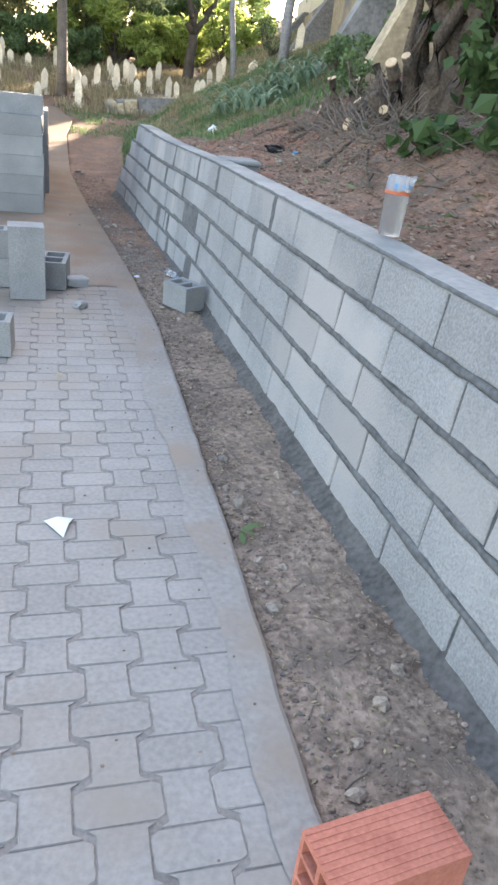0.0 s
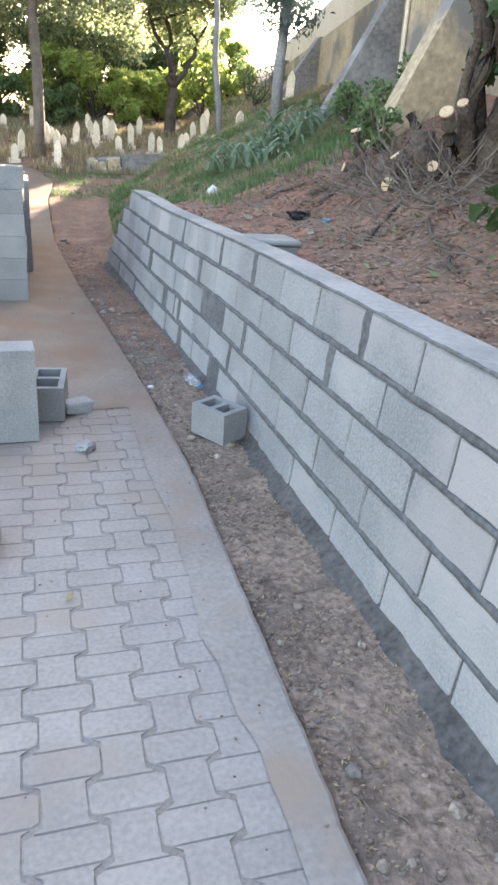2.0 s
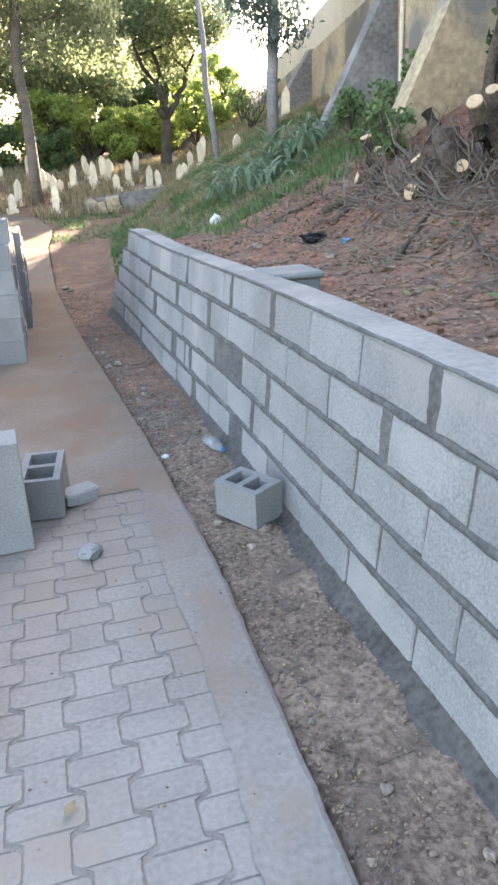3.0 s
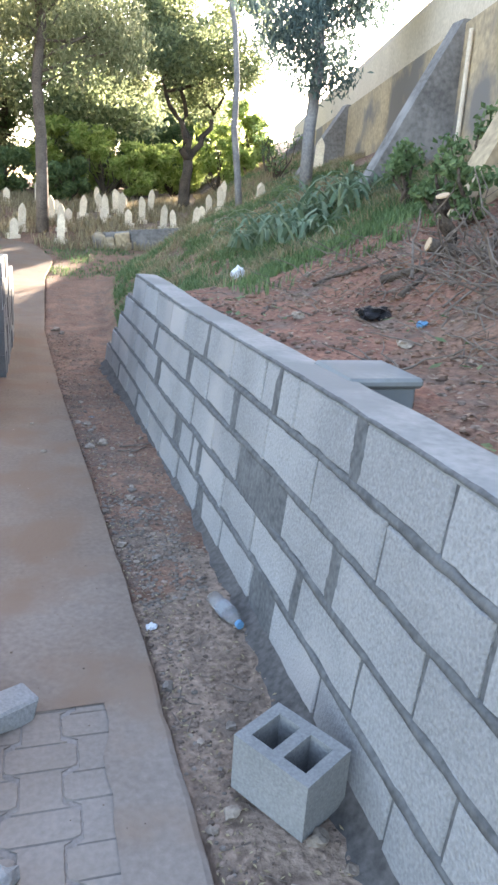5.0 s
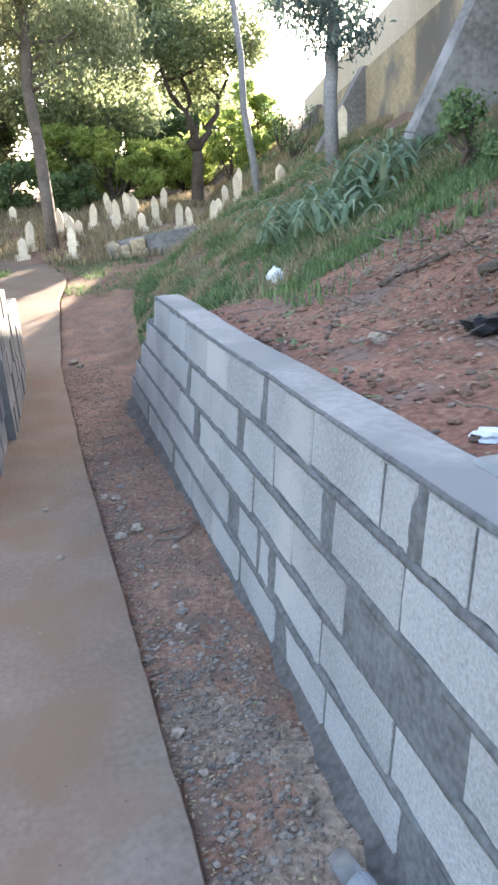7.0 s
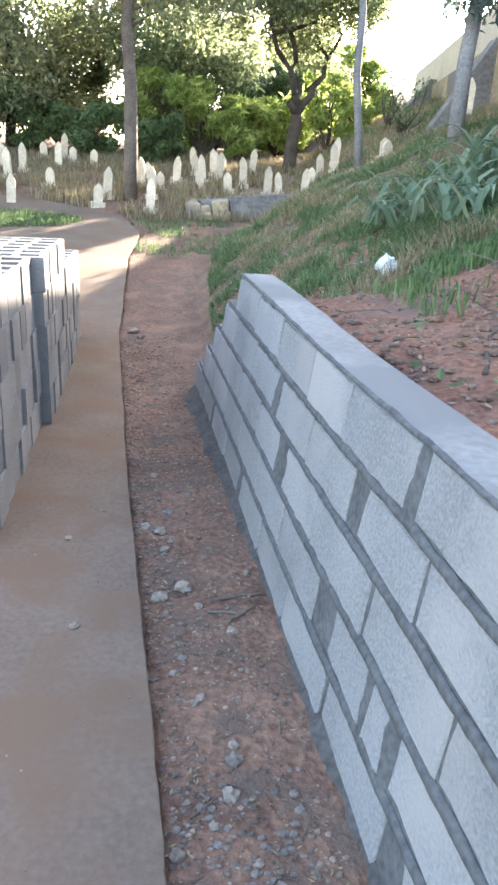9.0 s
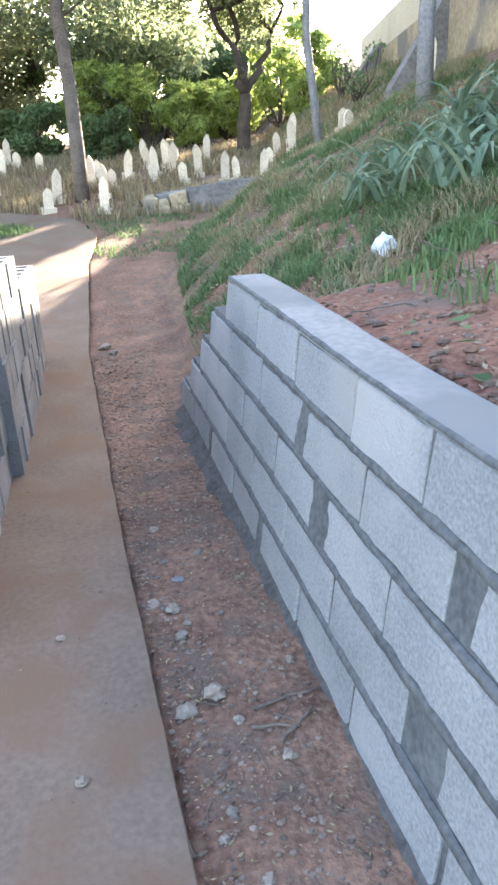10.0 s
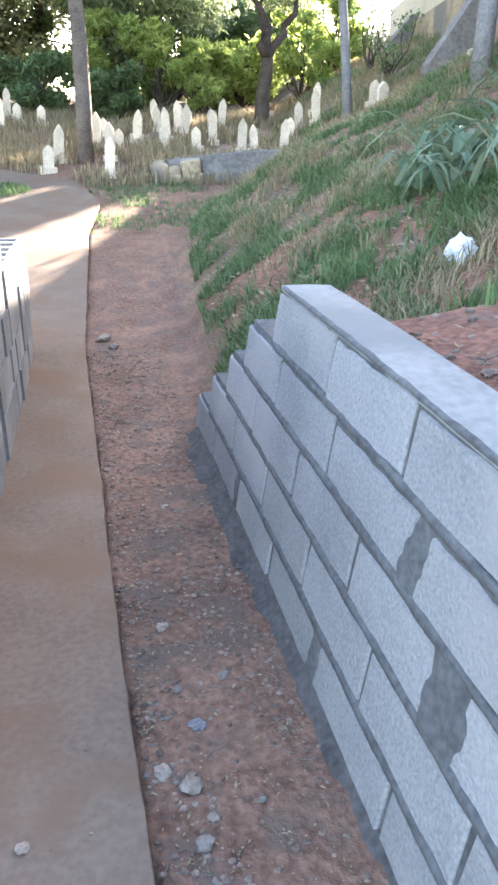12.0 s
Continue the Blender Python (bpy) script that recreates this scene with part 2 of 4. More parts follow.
ground.data.materials.append(M_SLOPE)
reds = []
for j in range(len(ys) - 1):
    for i in range(nx - 1):
        x, y = xs[i], ys[j]
        red = (x > 1.25 and 0.5 < y < 22) or (x < 1.25 and y > 6.6 + 1.2 * noise.noise((x * 2, y * 2, 9.0)))
        reds.append(2 if red and x > 1.25 and 6.8 + 1.5 * noise.noise((x, y, 2.0)) < y < 13.5 + noise.noise((x, y, 4.0)) else 1 if red else 0)
ground.data.polygons.foreach_set("material_index", reds)
tagged(ground, "brown and reddish bare earth with gravel, rising to a bank", "ground", kind="structure")

# ---- concrete path ----
def slab(name, y0, y1, x_of, thick, label, mtl):
    """A solid strip of concrete from x_of(y) to the path's edge."""
    rows = ticks((y0, y1, 0.08)) + [y1]
    cols = 14
    v, f = [], []
    for y in rows:
        a, b = x_of(y), path_edge(y)
        for k in range(cols + 1):
            x = a + (b - a) * k / cols
            v.append((x, y, lerp_table(RISE, y) + 0.02 + 0.006 * noise.noise((x * 2.5, y * 2.5, 5.0)) - (0.006 if k == cols else 0)))
        v.append((b + 0.004, y, lerp_table(RISE, y) + 0.008))
        v.append((b + 0.006, y, lerp_table(RISE, y) - thick))
    w = cols + 3
    for j in range(len(rows) - 1):
        f += [(j * w + k, j * w + k + 1, (j + 1) * w + k + 1, (j + 1) * w + k) for k in range(w - 1)]
    return tagged(mesh_ob(name, v, f, mtl), label, "path", kind="structure")


PAVED_TO, PAVED_X = 5.85, 0.475
slab("pavement_edge", -8, PAVED_TO, lambda y: PAVED_X + 0.05 * noise.noise((y * 1.3, 0, 0)) + 0.03 * noise.noise((y * 6, 2, 0)), 0.1, "cast concrete edging strip beside the pavers", M_SLAB)
slab("pavement", PAVED_TO - 0.17, 21.6, lambda y: -1.7 - min(4.8, max(0, y - 12.5) * 2.4), 0.1, "worn concrete path stained with red earth", M_SLAB)

# ---- retaining wall of concrete blocks ----
COURSES = (  # bottom, top, end, joints along the wall; a negative joint is a wide one
    (0.792, 0.985, 10.26, (-1.63, -1.12, -0.6, -0.09, 0.42, 0.96, 1.50, 2.02, 2.54, 3.03, 3.57, 4.01, 4.53, 5.03, 5.53, 6.08, 6.30, 6.50, 7.02, 7.56, 8.12, 8.57, 9.11, 9.65), (4.01, 5.53, 6.30, 7.56)),
    (0.592, 0.782, 10.60, (-1.85, -1.36, -0.85, -0.34, 0.18, 0.70, 1.24, 1.77, 2.30, 2.81, 3.25, 3.76, 4.27, 4.78, 5.28, 5.80, 6.34, 6.81, 7.41, 7.95, 8.44, 8.97, 9.54, 10.11), (4.27, 6.81, 8.97)),
    (0.396, 0.582, 10.86, (-1.63, -1.12, -0.6, -0.09, 0.42, 0.94, 1.45, 1.97, 2.46, 2.97, 3.45, 3.96, 4.47, 4.98, 5.52, 6.02, 6.66, 7.14, 7.66, 8.21, 8.70, 9.25, 9.78, 10.33), (5.52, 8.70)),
    (0.200, 0.386, 11.15, (-1.85, -1.36, -0.85, -0.34, 0.18, 0.70, 1.21, 1.73, 2.26, 2.73, 3.24, 3.72, 4.23, 4.76, 5.26, 5.77, 6.31, 6.82, 7.34, 7.52, 8.03, 8.55, 9.05, 9.55, 10.07, 10.60), (5.77, 7.34, 7.52)),
    (0.000, 0.190, 11.44, (-1.63, -1.12, -0.6, -0.09, 0.42, 0.92, 1.43, 1.92, 2.44, 2.95, 3.44, 3.93, 4.45, 4.97, 5.47, 5.94, 6.23, 6.75, 7.26, 7.79, 8.31, 8.82, 9.35, 9.87, 10.42, 10.95), (9.35, 10.42)),
)
FILLED = {(2, 6.02), (4, 5.94)}      # course and start of the gaps filled with mortar


def sag(y, z=1.0):
    return 0.006 - 0.044 * math.exp(-((y - 8.0) / 1.35) ** 2) + 0.008 * noise.noise((y * 0.7, 4.0, 0.0)) - 0.022 * (1 - z) * far_part(y)


wall = thing("wall_retaining", "low retaining wall of pale rough concrete blocks with dark mortar joints", "retaining wall", kind="structure")
rng = random.Random(5)
block_meshes = {}


def block_mesh(length, height, variant):
    """One block: rough worn front outline, slightly rounded, back half hidden in the wall."""
    key = (round(length, 2), round(height, 2), variant)
    if key in block_meshes:
        return block_meshes[key]
    r = random.Random(hash(key) % 9973)
    L, H, n = key[0], key[1], 8
    ring = []
    for k in range(n):
        ring.append((L * k / n, r.uniform(0, 0.009)))
    ring.append((L - r.uniform(0, 0.006), 0))
    ring += [(L - r.uniform(0, 0.005), H * 0.5)]
    for k in range(n):
        ring.append((L * (1 - k / n) - (r.uniform(0, 0.008) if k == 0 else 0), H - r.uniform(0, 0.009)))
    ring += [(r.uniform(0, 0.006), H), (r.uniform(0, 0.005), H * 0.5)]
    v = [(0.2, a, b) for a, b in ring]
    v += [(0.006, a, b) for a, b in ring]
    cy, cz = L / 2, H / 2
    v += [(r.uniform(-0.0015, 0.0015), cy + (a - cy) * (1 - 0.012 / L), cz + (b - cz) * (1 - 0.012 / H)) for a, b in ring]
    m = len(ring)
    f = [(j * m + k, (j + 1) * m + k, (j + 1) * m + (k + 1) % m, j * m + (k + 1) % m) for j in range(2) for k in range(m)]
    f.append(tuple(2 * m + k for k in range(m))[::-1])
    me = bpy.data.meshes.new("block")
    me.from_pydata(v, [], f)
    me.materials.append(M_BLOCK)
    me.update()
    block_meshes[key] = me
    return me


def face_pose(y, z, out=0.0):
    turn = 0.08 if y < 7.58 else 2.05
    return pose(wall_x(y, z) - out, y, z + sag(y, z), 0, 6.1 + 1.7 * far_part(y), turn)


BLOCKS = []
for c, (z0, z1, end, joints, wide) in enumerate(COURSES):
    stops = list(joints) + [end]
    for a, b in zip(stops, stops[1:]):
        if (c, a) in FILLED:
            continue
        ga = 0.022 if a in wide else 0.004
        gb = 0.022 if b in wide else 0.004
        if b == end:
            gb = 0
        BLOCKS.append((a + ga, b - a - ga - gb, z0 + 0.003 * (c < 4), z1 - z0 - 0.006 * (c < 4)))

# mortar body behind the block faces, course by course, and the troweled cap
chunks = []
for c, (z0, z1, end, joints, wide) in enumerate(COURSES):
    rows = ticks((-1.7, end - 0.06, 0.12)) + [end - 0.03]
    v, f = [], []
    for y in rows:
        zt, zb = (z1 + 0.012 if c else z1), z0 - 0.012
        wob = 0.003 * noise.noise((y * 8, z0 * 9, 0))
        v += [(wall_x(y, zb) + 0.009 + wob, y, zb + sag(y, zb)), (wall_x(y, zt) + 0.009 + wob, y, zt + sag(y, zt)), (wall_x(y, zt) + 0.195, y, zt + sag(y, zt)), (wall_x(y, zb) + 0.195, y, zb + sag(y, zb))]
    for j in range(len(rows) - 1):
        f += [(j * 4 + k, j * 4 + (k + 1) % 4, j * 4 + 4 + (k + 1) % 4, j * 4 + 4 + k) for k in range(4)]
    f.append((len(v) - 4, len(v) - 3, len(v) - 2, len(v) - 1))
    chunks.append((v, f))
mesh_ob("mortar", *join(chunks), M_MORTAR, wall, "dark grey mortar")
rows = ticks((-1.7, 10.25, 0.05)) + [10.25]
v, f = [], []
for y in rows:
    x0, zt = wall_x(y, 0.985), 0.985 + sag(y)
    lip = 0.006 * noise.noise((y * 7, 1.0, 0)) + 0.004
    prof = [(x0 + 0.004 - lip * 0.5, zt - 0.006 - abs(lip)), (x0 + 0.001, zt + 0.006), (x0 + 0.012, zt + 0.009), (x0 + 0.10, zt + 0.010 + 0.004 * noise.noise((y * 4, 0, 0))), (x0 + 0.186 + 0.014 * noise.noise((y * 3, 5, 0)), zt + 0.006), (x0 + 0.205, zt - 0.07)]
    v += [(a, y, b) for a, b in prof]
for j in range(len(rows) - 1):
    f += [(j * 6 + k, j * 6 + k + 1, j * 6 + 7 + k, j * 6 + 6 + k) for k in range(5)]
f.append(tuple(len(v) - 6 + k for k in range(6)))
mesh_ob("cap", v, f, M_CAP, wall, "smoothly troweled grey mortar cap")


def ragged(v, z, seed):
    return noise.noise((v * 11, z * 7, seed * 3.7)) + 0.6 * noise.noise((v * 34, z * 5, seed * 1.9))


def patch(y0, y1, z0, z1, seed, out=0.004):
    """A smear of mortar pressed over the block edges, with a ragged outline."""
    n = 14
    slant = 0.012 * math.sin(seed * 2.3)
    bulge = lambda k: 0.014 * math.sin(math.pi * k / n) ** 2
    left = [(y0 - bulge(k) + slant * (2 * k / n - 1) + 0.018 * ragged(z0 + (z1 - z0) * k / n, 1.0, seed), z0 + (z1 - z0) * k / n) for k in range(n + 1)]
    right = [(y1 + bulge(k) + slant * (2 * k / n - 1) + 0.022 * ragged(z0 + (z1 - z0) * k / n, 2.0, seed), z0 + (z1 - z0) * k / n) for k in range(n + 1)]
    cols, v, f = 6, [], []
    for (ya, z), (yb, _) in zip(left, right):
        for c in range(cols + 1):
            y = ya + (yb - ya) * c / cols
            edge = 0.013 if c in (0, cols) else 0.0
            v.append((wall_x(y, z) - out + edge + 0.004 * noise.noise((y * 18, z * 18, seed)), y, z + sag(y, z)))
    for k in range(n):
        f += [(k * 7 + c, k * 7 + c + 1, k * 7 + 8 + c, k * 7 + 7 + c) for c in range(cols)]
    return mesh_ob("mortar_patch", v, f, M_MORTAR, wall, smooth=True)


def bed_joint(z, end, seed, size=1.0):
    """Mortar squeezed out along a bed joint, lapping unevenly over the blocks above and below."""
    rows = ticks((-1.7, end - 0.02, 0.022))
    v, f = [], []
    for y in rows:
        up = 0.014 + 0.009 * ragged(y * 0.6, 1.0, seed) + 0.004 * noise.noise((y * 1.1, seed, 0))
        dn = 0.015 + 0.010 * ragged(y * 0.6, 2.0, seed + 9) + 0.006 * noise.noise((y * 0.9, seed, 4))
        up, dn = up * size, dn * size
        for q, o in ((up, 0.007), (up * 0.7, -0.003), (0.0, -0.003), (-dn * 0.7, -0.004), (-dn, 0.007)):
            v.append((wall_x(y, z + q) + o + 0.0015 * noise.noise((y * 20, q * 60, seed)), y, z + q + sag(y, z)))
    for j in range(len(rows) - 1):
        f += [(j * 5 + k, j * 5 + k + 1, j * 5 + 6 + k, j * 5 + 5 + k) for k in range(4)]
    return mesh_ob("bed_joint", v, f, M_MORTAR, wall, smooth=True)


for c, (z0, z1, end, joints, wide) in enumerate(COURSES[:4]):
    bed_joint(z0 - 0.005, end, c + 1)
bed_joint(0.99, 10.26, 7, 0.45)

patch(6.00, 6.68, 0.385, 0.595, 1)
patch(5.93, 6.24, -0.02, 0.20, 2)
patch(6.77, 6.88, 0.585, 0.79, 3, 0.003)
patch(8.65, 8.81, 0.385, 0.585, 4, 0.003)
patch(8.93, 9.01, 0.59, 0.78, 5, 0.003)
patch(5.49, 5.57, 0.79, 0.985, 6, 0.003)
patch(7.53, 7.60, 0.79, 0.985, 7, 0.003)
patch(9.31, 9.39, 0.0, 0.19, 8, 0.003)
patch(5.49, 5.56, 0.40, 0.585, 9, 0.003)
patch(5.74, 5.80, 0.2, 0.39, 10, 0.003)
patch(4.24, 4.31, 0.59, 0.78, 11, 0.003)
patch(3.97, 4.04, 0.79, 0.985, 12, 0.003)
patch(10.39, 10.45, 0.0, 0.19, 13, 0.003)
patch(7.32, 7.37, 0.2, 0.39, 14, 0.003)
patch(7.50, 7.54, 0.2, 0.39, 15, 0.003)
patch(6.28, 6.33, 0.79, 0.985, 16, 0.003)

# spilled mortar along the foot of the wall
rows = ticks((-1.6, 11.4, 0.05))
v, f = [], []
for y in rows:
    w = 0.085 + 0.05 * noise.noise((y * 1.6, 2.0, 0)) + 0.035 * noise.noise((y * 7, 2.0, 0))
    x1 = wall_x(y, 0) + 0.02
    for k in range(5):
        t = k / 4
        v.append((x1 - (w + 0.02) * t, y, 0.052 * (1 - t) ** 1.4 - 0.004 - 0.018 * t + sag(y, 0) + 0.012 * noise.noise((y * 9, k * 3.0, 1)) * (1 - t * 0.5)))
for j in range(len(rows) - 1):
    f += [(j * 5 + k, j * 5 + 5 + k, j * 5 + 6 + k, j * 5 + k + 1) for k in range(4)]
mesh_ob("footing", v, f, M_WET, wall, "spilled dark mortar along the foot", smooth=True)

# short return wall running back into the bank
pier = thing("return_wall", "short stub wall with wet-looking grey mortar top set into the bank", "retaining wall", kind="structure")
part("body", bm_box(1.40, 1.64, 6.02, 6.34, 0.5, 0.965, 0.01), M_CAP, pier)
part("cap", bm_box(1.36, 1.66, 6.0, 6.36, 0.962, 1.0, 0.012), M_CAP, pier)

# ---- concrete blocks that lie about ----
def hollow_block(name, at, label, mtl=None, L=0.5, H=0.2, W=0.2, cells=2, group="loose blocks"):
    """A concrete block with open cells; it lies on its side with cells upwards."""
    bm = bmesh.new()
    wall_t, web = 0.034, 0.036
    ys_ = [0.0, wall_t]
    cell = (L - 2 * wall_t - (cells - 1) * web) / cells
    for k in range(cells):
        ys_.append(ys_[-1] + cell)
        ys_.append(ys_[-1] + (web if k < cells - 1 else wall_t))
    xs_ = [0, wall_t, W - wall_t, W]
    grid = {}
    for z in (0, H):
        for i, x in enumerate(xs_):
            for j, y in enumerate(ys_):
                grid[i, j, z] = bm.verts.new((x - W / 2, y - L / 2, z))
    ny = len(ys_)
    hole = lambda i, j: i == 1 and j % 2 == 1
    for i in range(3):
        for j in range(ny - 1):
            if hole(i, j):
                q = [(i, j), (i + 1, j), (i + 1, j + 1), (i, j + 1)]
                for a, b in zip(q, q[1:] + q[:1]):
                    bm.faces.new((grid[(*a, H)], grid[(*b, H)], grid[(*b, 0)], grid[(*a, 0)]))
                bm.faces.new([grid[(*a, 0)] for a in q])
            else:
                bm.faces.new((grid[i, j, H], grid[i + 1, j, H], grid[i + 1, j + 1, H], grid[i, j + 1, H]))
                bm.faces.new((grid[i, j, 0], grid[i, j + 1, 0], grid[i + 1, j + 1, 0], grid[i + 1, j, 0]))
    for j in range(ny - 1):
        bm.faces.new((grid[0, j, 0], grid[0, j, H], grid[0, j + 1, H], grid[0, j + 1, 0]))
        bm.faces.new((grid[3, j, 0], grid[3, j + 1, 0], grid[3, j + 1, H], grid[3, j, H]))
    for i in range(3):
        bm.faces.new((grid[i, 0, 0], grid[i + 1, 0, 0], grid[i + 1, 0, H], grid[i, 0, H]))
        bm.faces.new((grid[i, ny - 1, 0], grid[i, ny - 1, H], grid[i + 1, ny - 1, H], grid[i + 1, ny - 1, 0]))
    bmesh.ops.recalc_face_normals(bm, faces=bm.faces)
    ob = part(name, bm, mtl or M_GREY_BLOCK)
    tagged(ob, label, "concrete block", group)
    ob.matrix_world = at
    return ob


hollow_block("concrete_block", pose(0.945, 5.21, 0.006, 2, -2, 32), "pale hollow concrete block with open cells on bare earth", L=0.255, H=0.182, W=0.185, cells=2)
hollow_block("concrete_block", pose(0.02, 5.69, 0.022, 0, 0, -6), "grey hollow concrete block lying cells up on the path", L=0.4, cells=2)
hollow_block("concrete_block", pose(-0.29, 5.3, 0.27, 90, 0, 93), "grey concrete block standing on its end on the path", L=0.5, H=0.24)
hollow_block("concrete_block", pose(-0.42, 4.12, 0.022, 0, 0, 86), "grey concrete block lying on the pavers", L=0.4)
hollow_block("concrete_block", pose(-0.52, 5.62, 0.022, 0, 0, 88), "grey hollow concrete block at the edge of the pile", L=0.5)
hollow_block("concrete_block", pose(-0.55, 5.64, 0.224, 0, 0, 91), "grey hollow concrete block laid on another block", L=0.5)

# the stack of new blocks beside the path, one object a block
proto = hollow_block("concrete_block", pose(-0.33, 8.9, 0.022, 0, 0, 90), "new grey hollow concrete block in the stack beside the path", L=0.5, cells=3, group="stacked blocks")
srng = random.Random(11)
for row in range(20):
    y = 8.9 + 0.203 * row
    high = 6 if row in (1, 2) else 5 if row < 14 else 4
    if row == 0:
        high = 5
    for col in range(2):
        for c in range(high):
            if (row, col, c) == (0, 0, 0):
                continue
            step = 0.0 if row < 8 else 0.05
            copy_thing(proto, pose(-0.33 + step - 0.51 * col + srng.uniform(-0.011, 0.011), y, 0.022 + c * 0.2025, 0, 0, 90 + srng.uniform(-2.0, 2.0)))

# ---- buttressed boundary wall above the bank ----
def bound_x(y):
    return 6.0 + 0.2 * (y - 14.5)


def prism(x_in, x_out, ya, yb, z0, z1):
    """Slab along the boundary wall between two offsets from its face line."""
    p = [(bound_x(ya) + x_in, ya), (bound_x(yb) + x_in, yb), (bound_x(yb) + x_out, yb), (bound_x(ya) + x_out, ya)]
    v = [(a, b, z0) for a, b in p] + [(a, b, z1) for a, b in p]
    return v, [(3, 2, 1, 0), (4, 5, 6, 7)] + [(k, (k + 1) % 4, 4 + (k + 1) % 4, 4 + k) for k in range(4)]


bound = thing("wall_boundary", "tall stained boundary wall with sloping buttresses", "boundary wall", kind="structure")
mesh_ob("upper_wall", *prism(0.02, 0.32, -12, 31, 0.5, 4.85), M_PLASTER, bound, "cream plastered upper wall")
mesh_ob("lower_wall", *prism(-0.1, 0.02, -12, 31, 0.5, 4.05), M_STAIN, bound, "water-stained lower wall")
for y, reach, top in ((9.4, 1.35, 4.05), (13.1, 1.3, 4.1), (20.4, 1.1, 4.1), (27.0, 1.0, 4.2)):
    x = bound_x(y) - 0.1
    v = [(x + 0.1, y - 0.14, top), (x + 0.1, y - 0.14, 0.8), (x - reach, y - 0.14, 1.2), (x - reach, y - 0.14, lerp_table(FILL, x - reach) - 0.1), (x - 0.06, y - 0.14, top)]
    v += [(a, b + 0.28, c) for a, b, c in v]
    mesh_ob("buttress", v, [(0, 1, 2, 3, 4), (9, 8, 7, 6, 5)] + [(k, 5 + k, 5 + (k + 1) % 5, (k + 1) % 5) for k in range(5)], M_STAIN if y < 10 else M_BUTTRESS, bound, "stained brown sloping buttress" if y < 10 else "grey rendered sloping buttress")
mesh_ob("drainpipe", *tube([(bound_x(12.6) - 0.15, 12.6, 2.6), (bound_x(12.6) - 0.15, 12.6, 3.9)], [0.03, 0.03]), M_PLASTER, bound)

# ---- plants ----
L_CONIFER = leaf_mat("conifer_sprays", (0.16, 0.19, 0.10), (0.42, 0.42, 0.25), 0.75)
L_DRY = leaf_mat("dry_sprays", (0.24, 0.19, 0.10), (0.44, 0.37, 0.22), 0.6)
L_BLUE = leaf_mat("bluish_needles", (0.07, 0.11, 0.105), (0.17, 0.23, 0.21), 0.5)
L_OLIVE = leaf_mat("small_leaves", (0.12, 0.16, 0.09), (0.36, 0.40, 0.22), 0.75)
# sunlight on the back shrubs is put into this raised leaf colour
L_BRIGHT = leaf_mat("sunlit_tone_leaves", (0.24, 0.33, 0.08), (0.52, 0.58, 0.22), 0.65)
L_DARK = leaf_mat("broad_leaves", (0.03, 0.065, 0.025), (0.08, 0.13, 0.045), 0.35)
L_GRASS = leaf_mat("grass_blades", (0.06, 0.11, 0.045), (0.18, 0.26, 0.11), 0.4)
L_STRAW = leaf_mat("dry_grass", (0.21, 0.165, 0.10), (0.40, 0.33, 0.20), 0.35)
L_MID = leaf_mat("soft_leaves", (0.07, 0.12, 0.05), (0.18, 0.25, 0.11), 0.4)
L_STRAP = leaf_mat("strap_leaf", (0.10, 0.16, 0.095), (0.29, 0.35, 0.23), 0.35)
L_LITTER = leaf_mat("leaf_litter", (0.12, 0.08, 0.055), (0.30, 0.215, 0.15), 0.1)


def leaves(name, clumps, n, size, material, parent=None, seed=1, hang=0.0, slim=0.5, label=""):
    """Many small folded leaves spread through clumps ((x, y, z), (rx, ry, rz)); hang pulls them downwards."""
    r = np.random.RandomState(seed)
    c = np.array([p for p, _ in clumps], float)
    s = np.array([q for _, q in clumps], float)
    vol = (s[:, 0] * s[:, 1] * s[:, 2]) ** 0.67
    which = r.choice(len(clumps), n, p=vol / vol.sum())
    d = r.normal(size=(n, 3))
    d /= np.linalg.norm(d, axis=1)[:, None]
    rad = r.uniform(0.25, 1.0, n) ** 0.6
    rad *= 1 + 0.25 * r.normal(size=n) * (r.uniform(size=n) < 0.3)
    p = c[which] + d * s[which] * rad[:, None]
    a = r.normal(size=(n, 3))
    a[:, 2] -= hang * 2
    a /= np.linalg.norm(a, axis=1)[:, None]
    b = np.cross(a, r.normal(size=(n, 3)))
    b /= np.linalg.norm(b, axis=1)[:, None] + 1e-9
    k = size * r.uniform(0.6, 1.35, n)[:, None]
    fold = np.cross(a, b) * k * 0.12
    v = np.stack([p - a * k * 0.5, p + b * k * slim * 0.5 + fold, p + a * k * 0.5, p - b * k * slim * 0.5 + fold], 1).reshape(-1, 3)
    me = bpy.data.meshes.new(name)
    me.from_pydata(v.tolist(), [], np.arange(n * 4).reshape(-1, 4).tolist())
    me.materials.append(material)
    ob = new(name, me)
    ob.parent = parent
    if label:
        tagged(ob, label)
    return ob


def limb(r, a, b, r0, r1, n=6, wander=0.08):
    a, b = Vector(a), Vector(b)
    pts = []
    for k in range(n + 1):
        t = k / n
        j = wander * (a - b).length * math.sin(math.pi * t)
        pts.append(a.lerp(b, t) + Vector((r.uniform(-j, j), r.uniform(-j, j), r.uniform(-j, j) * 0.5)))
    return tube(pts, [r0 + (r1 - r0) * k / n for k in range(n + 1)], 8)


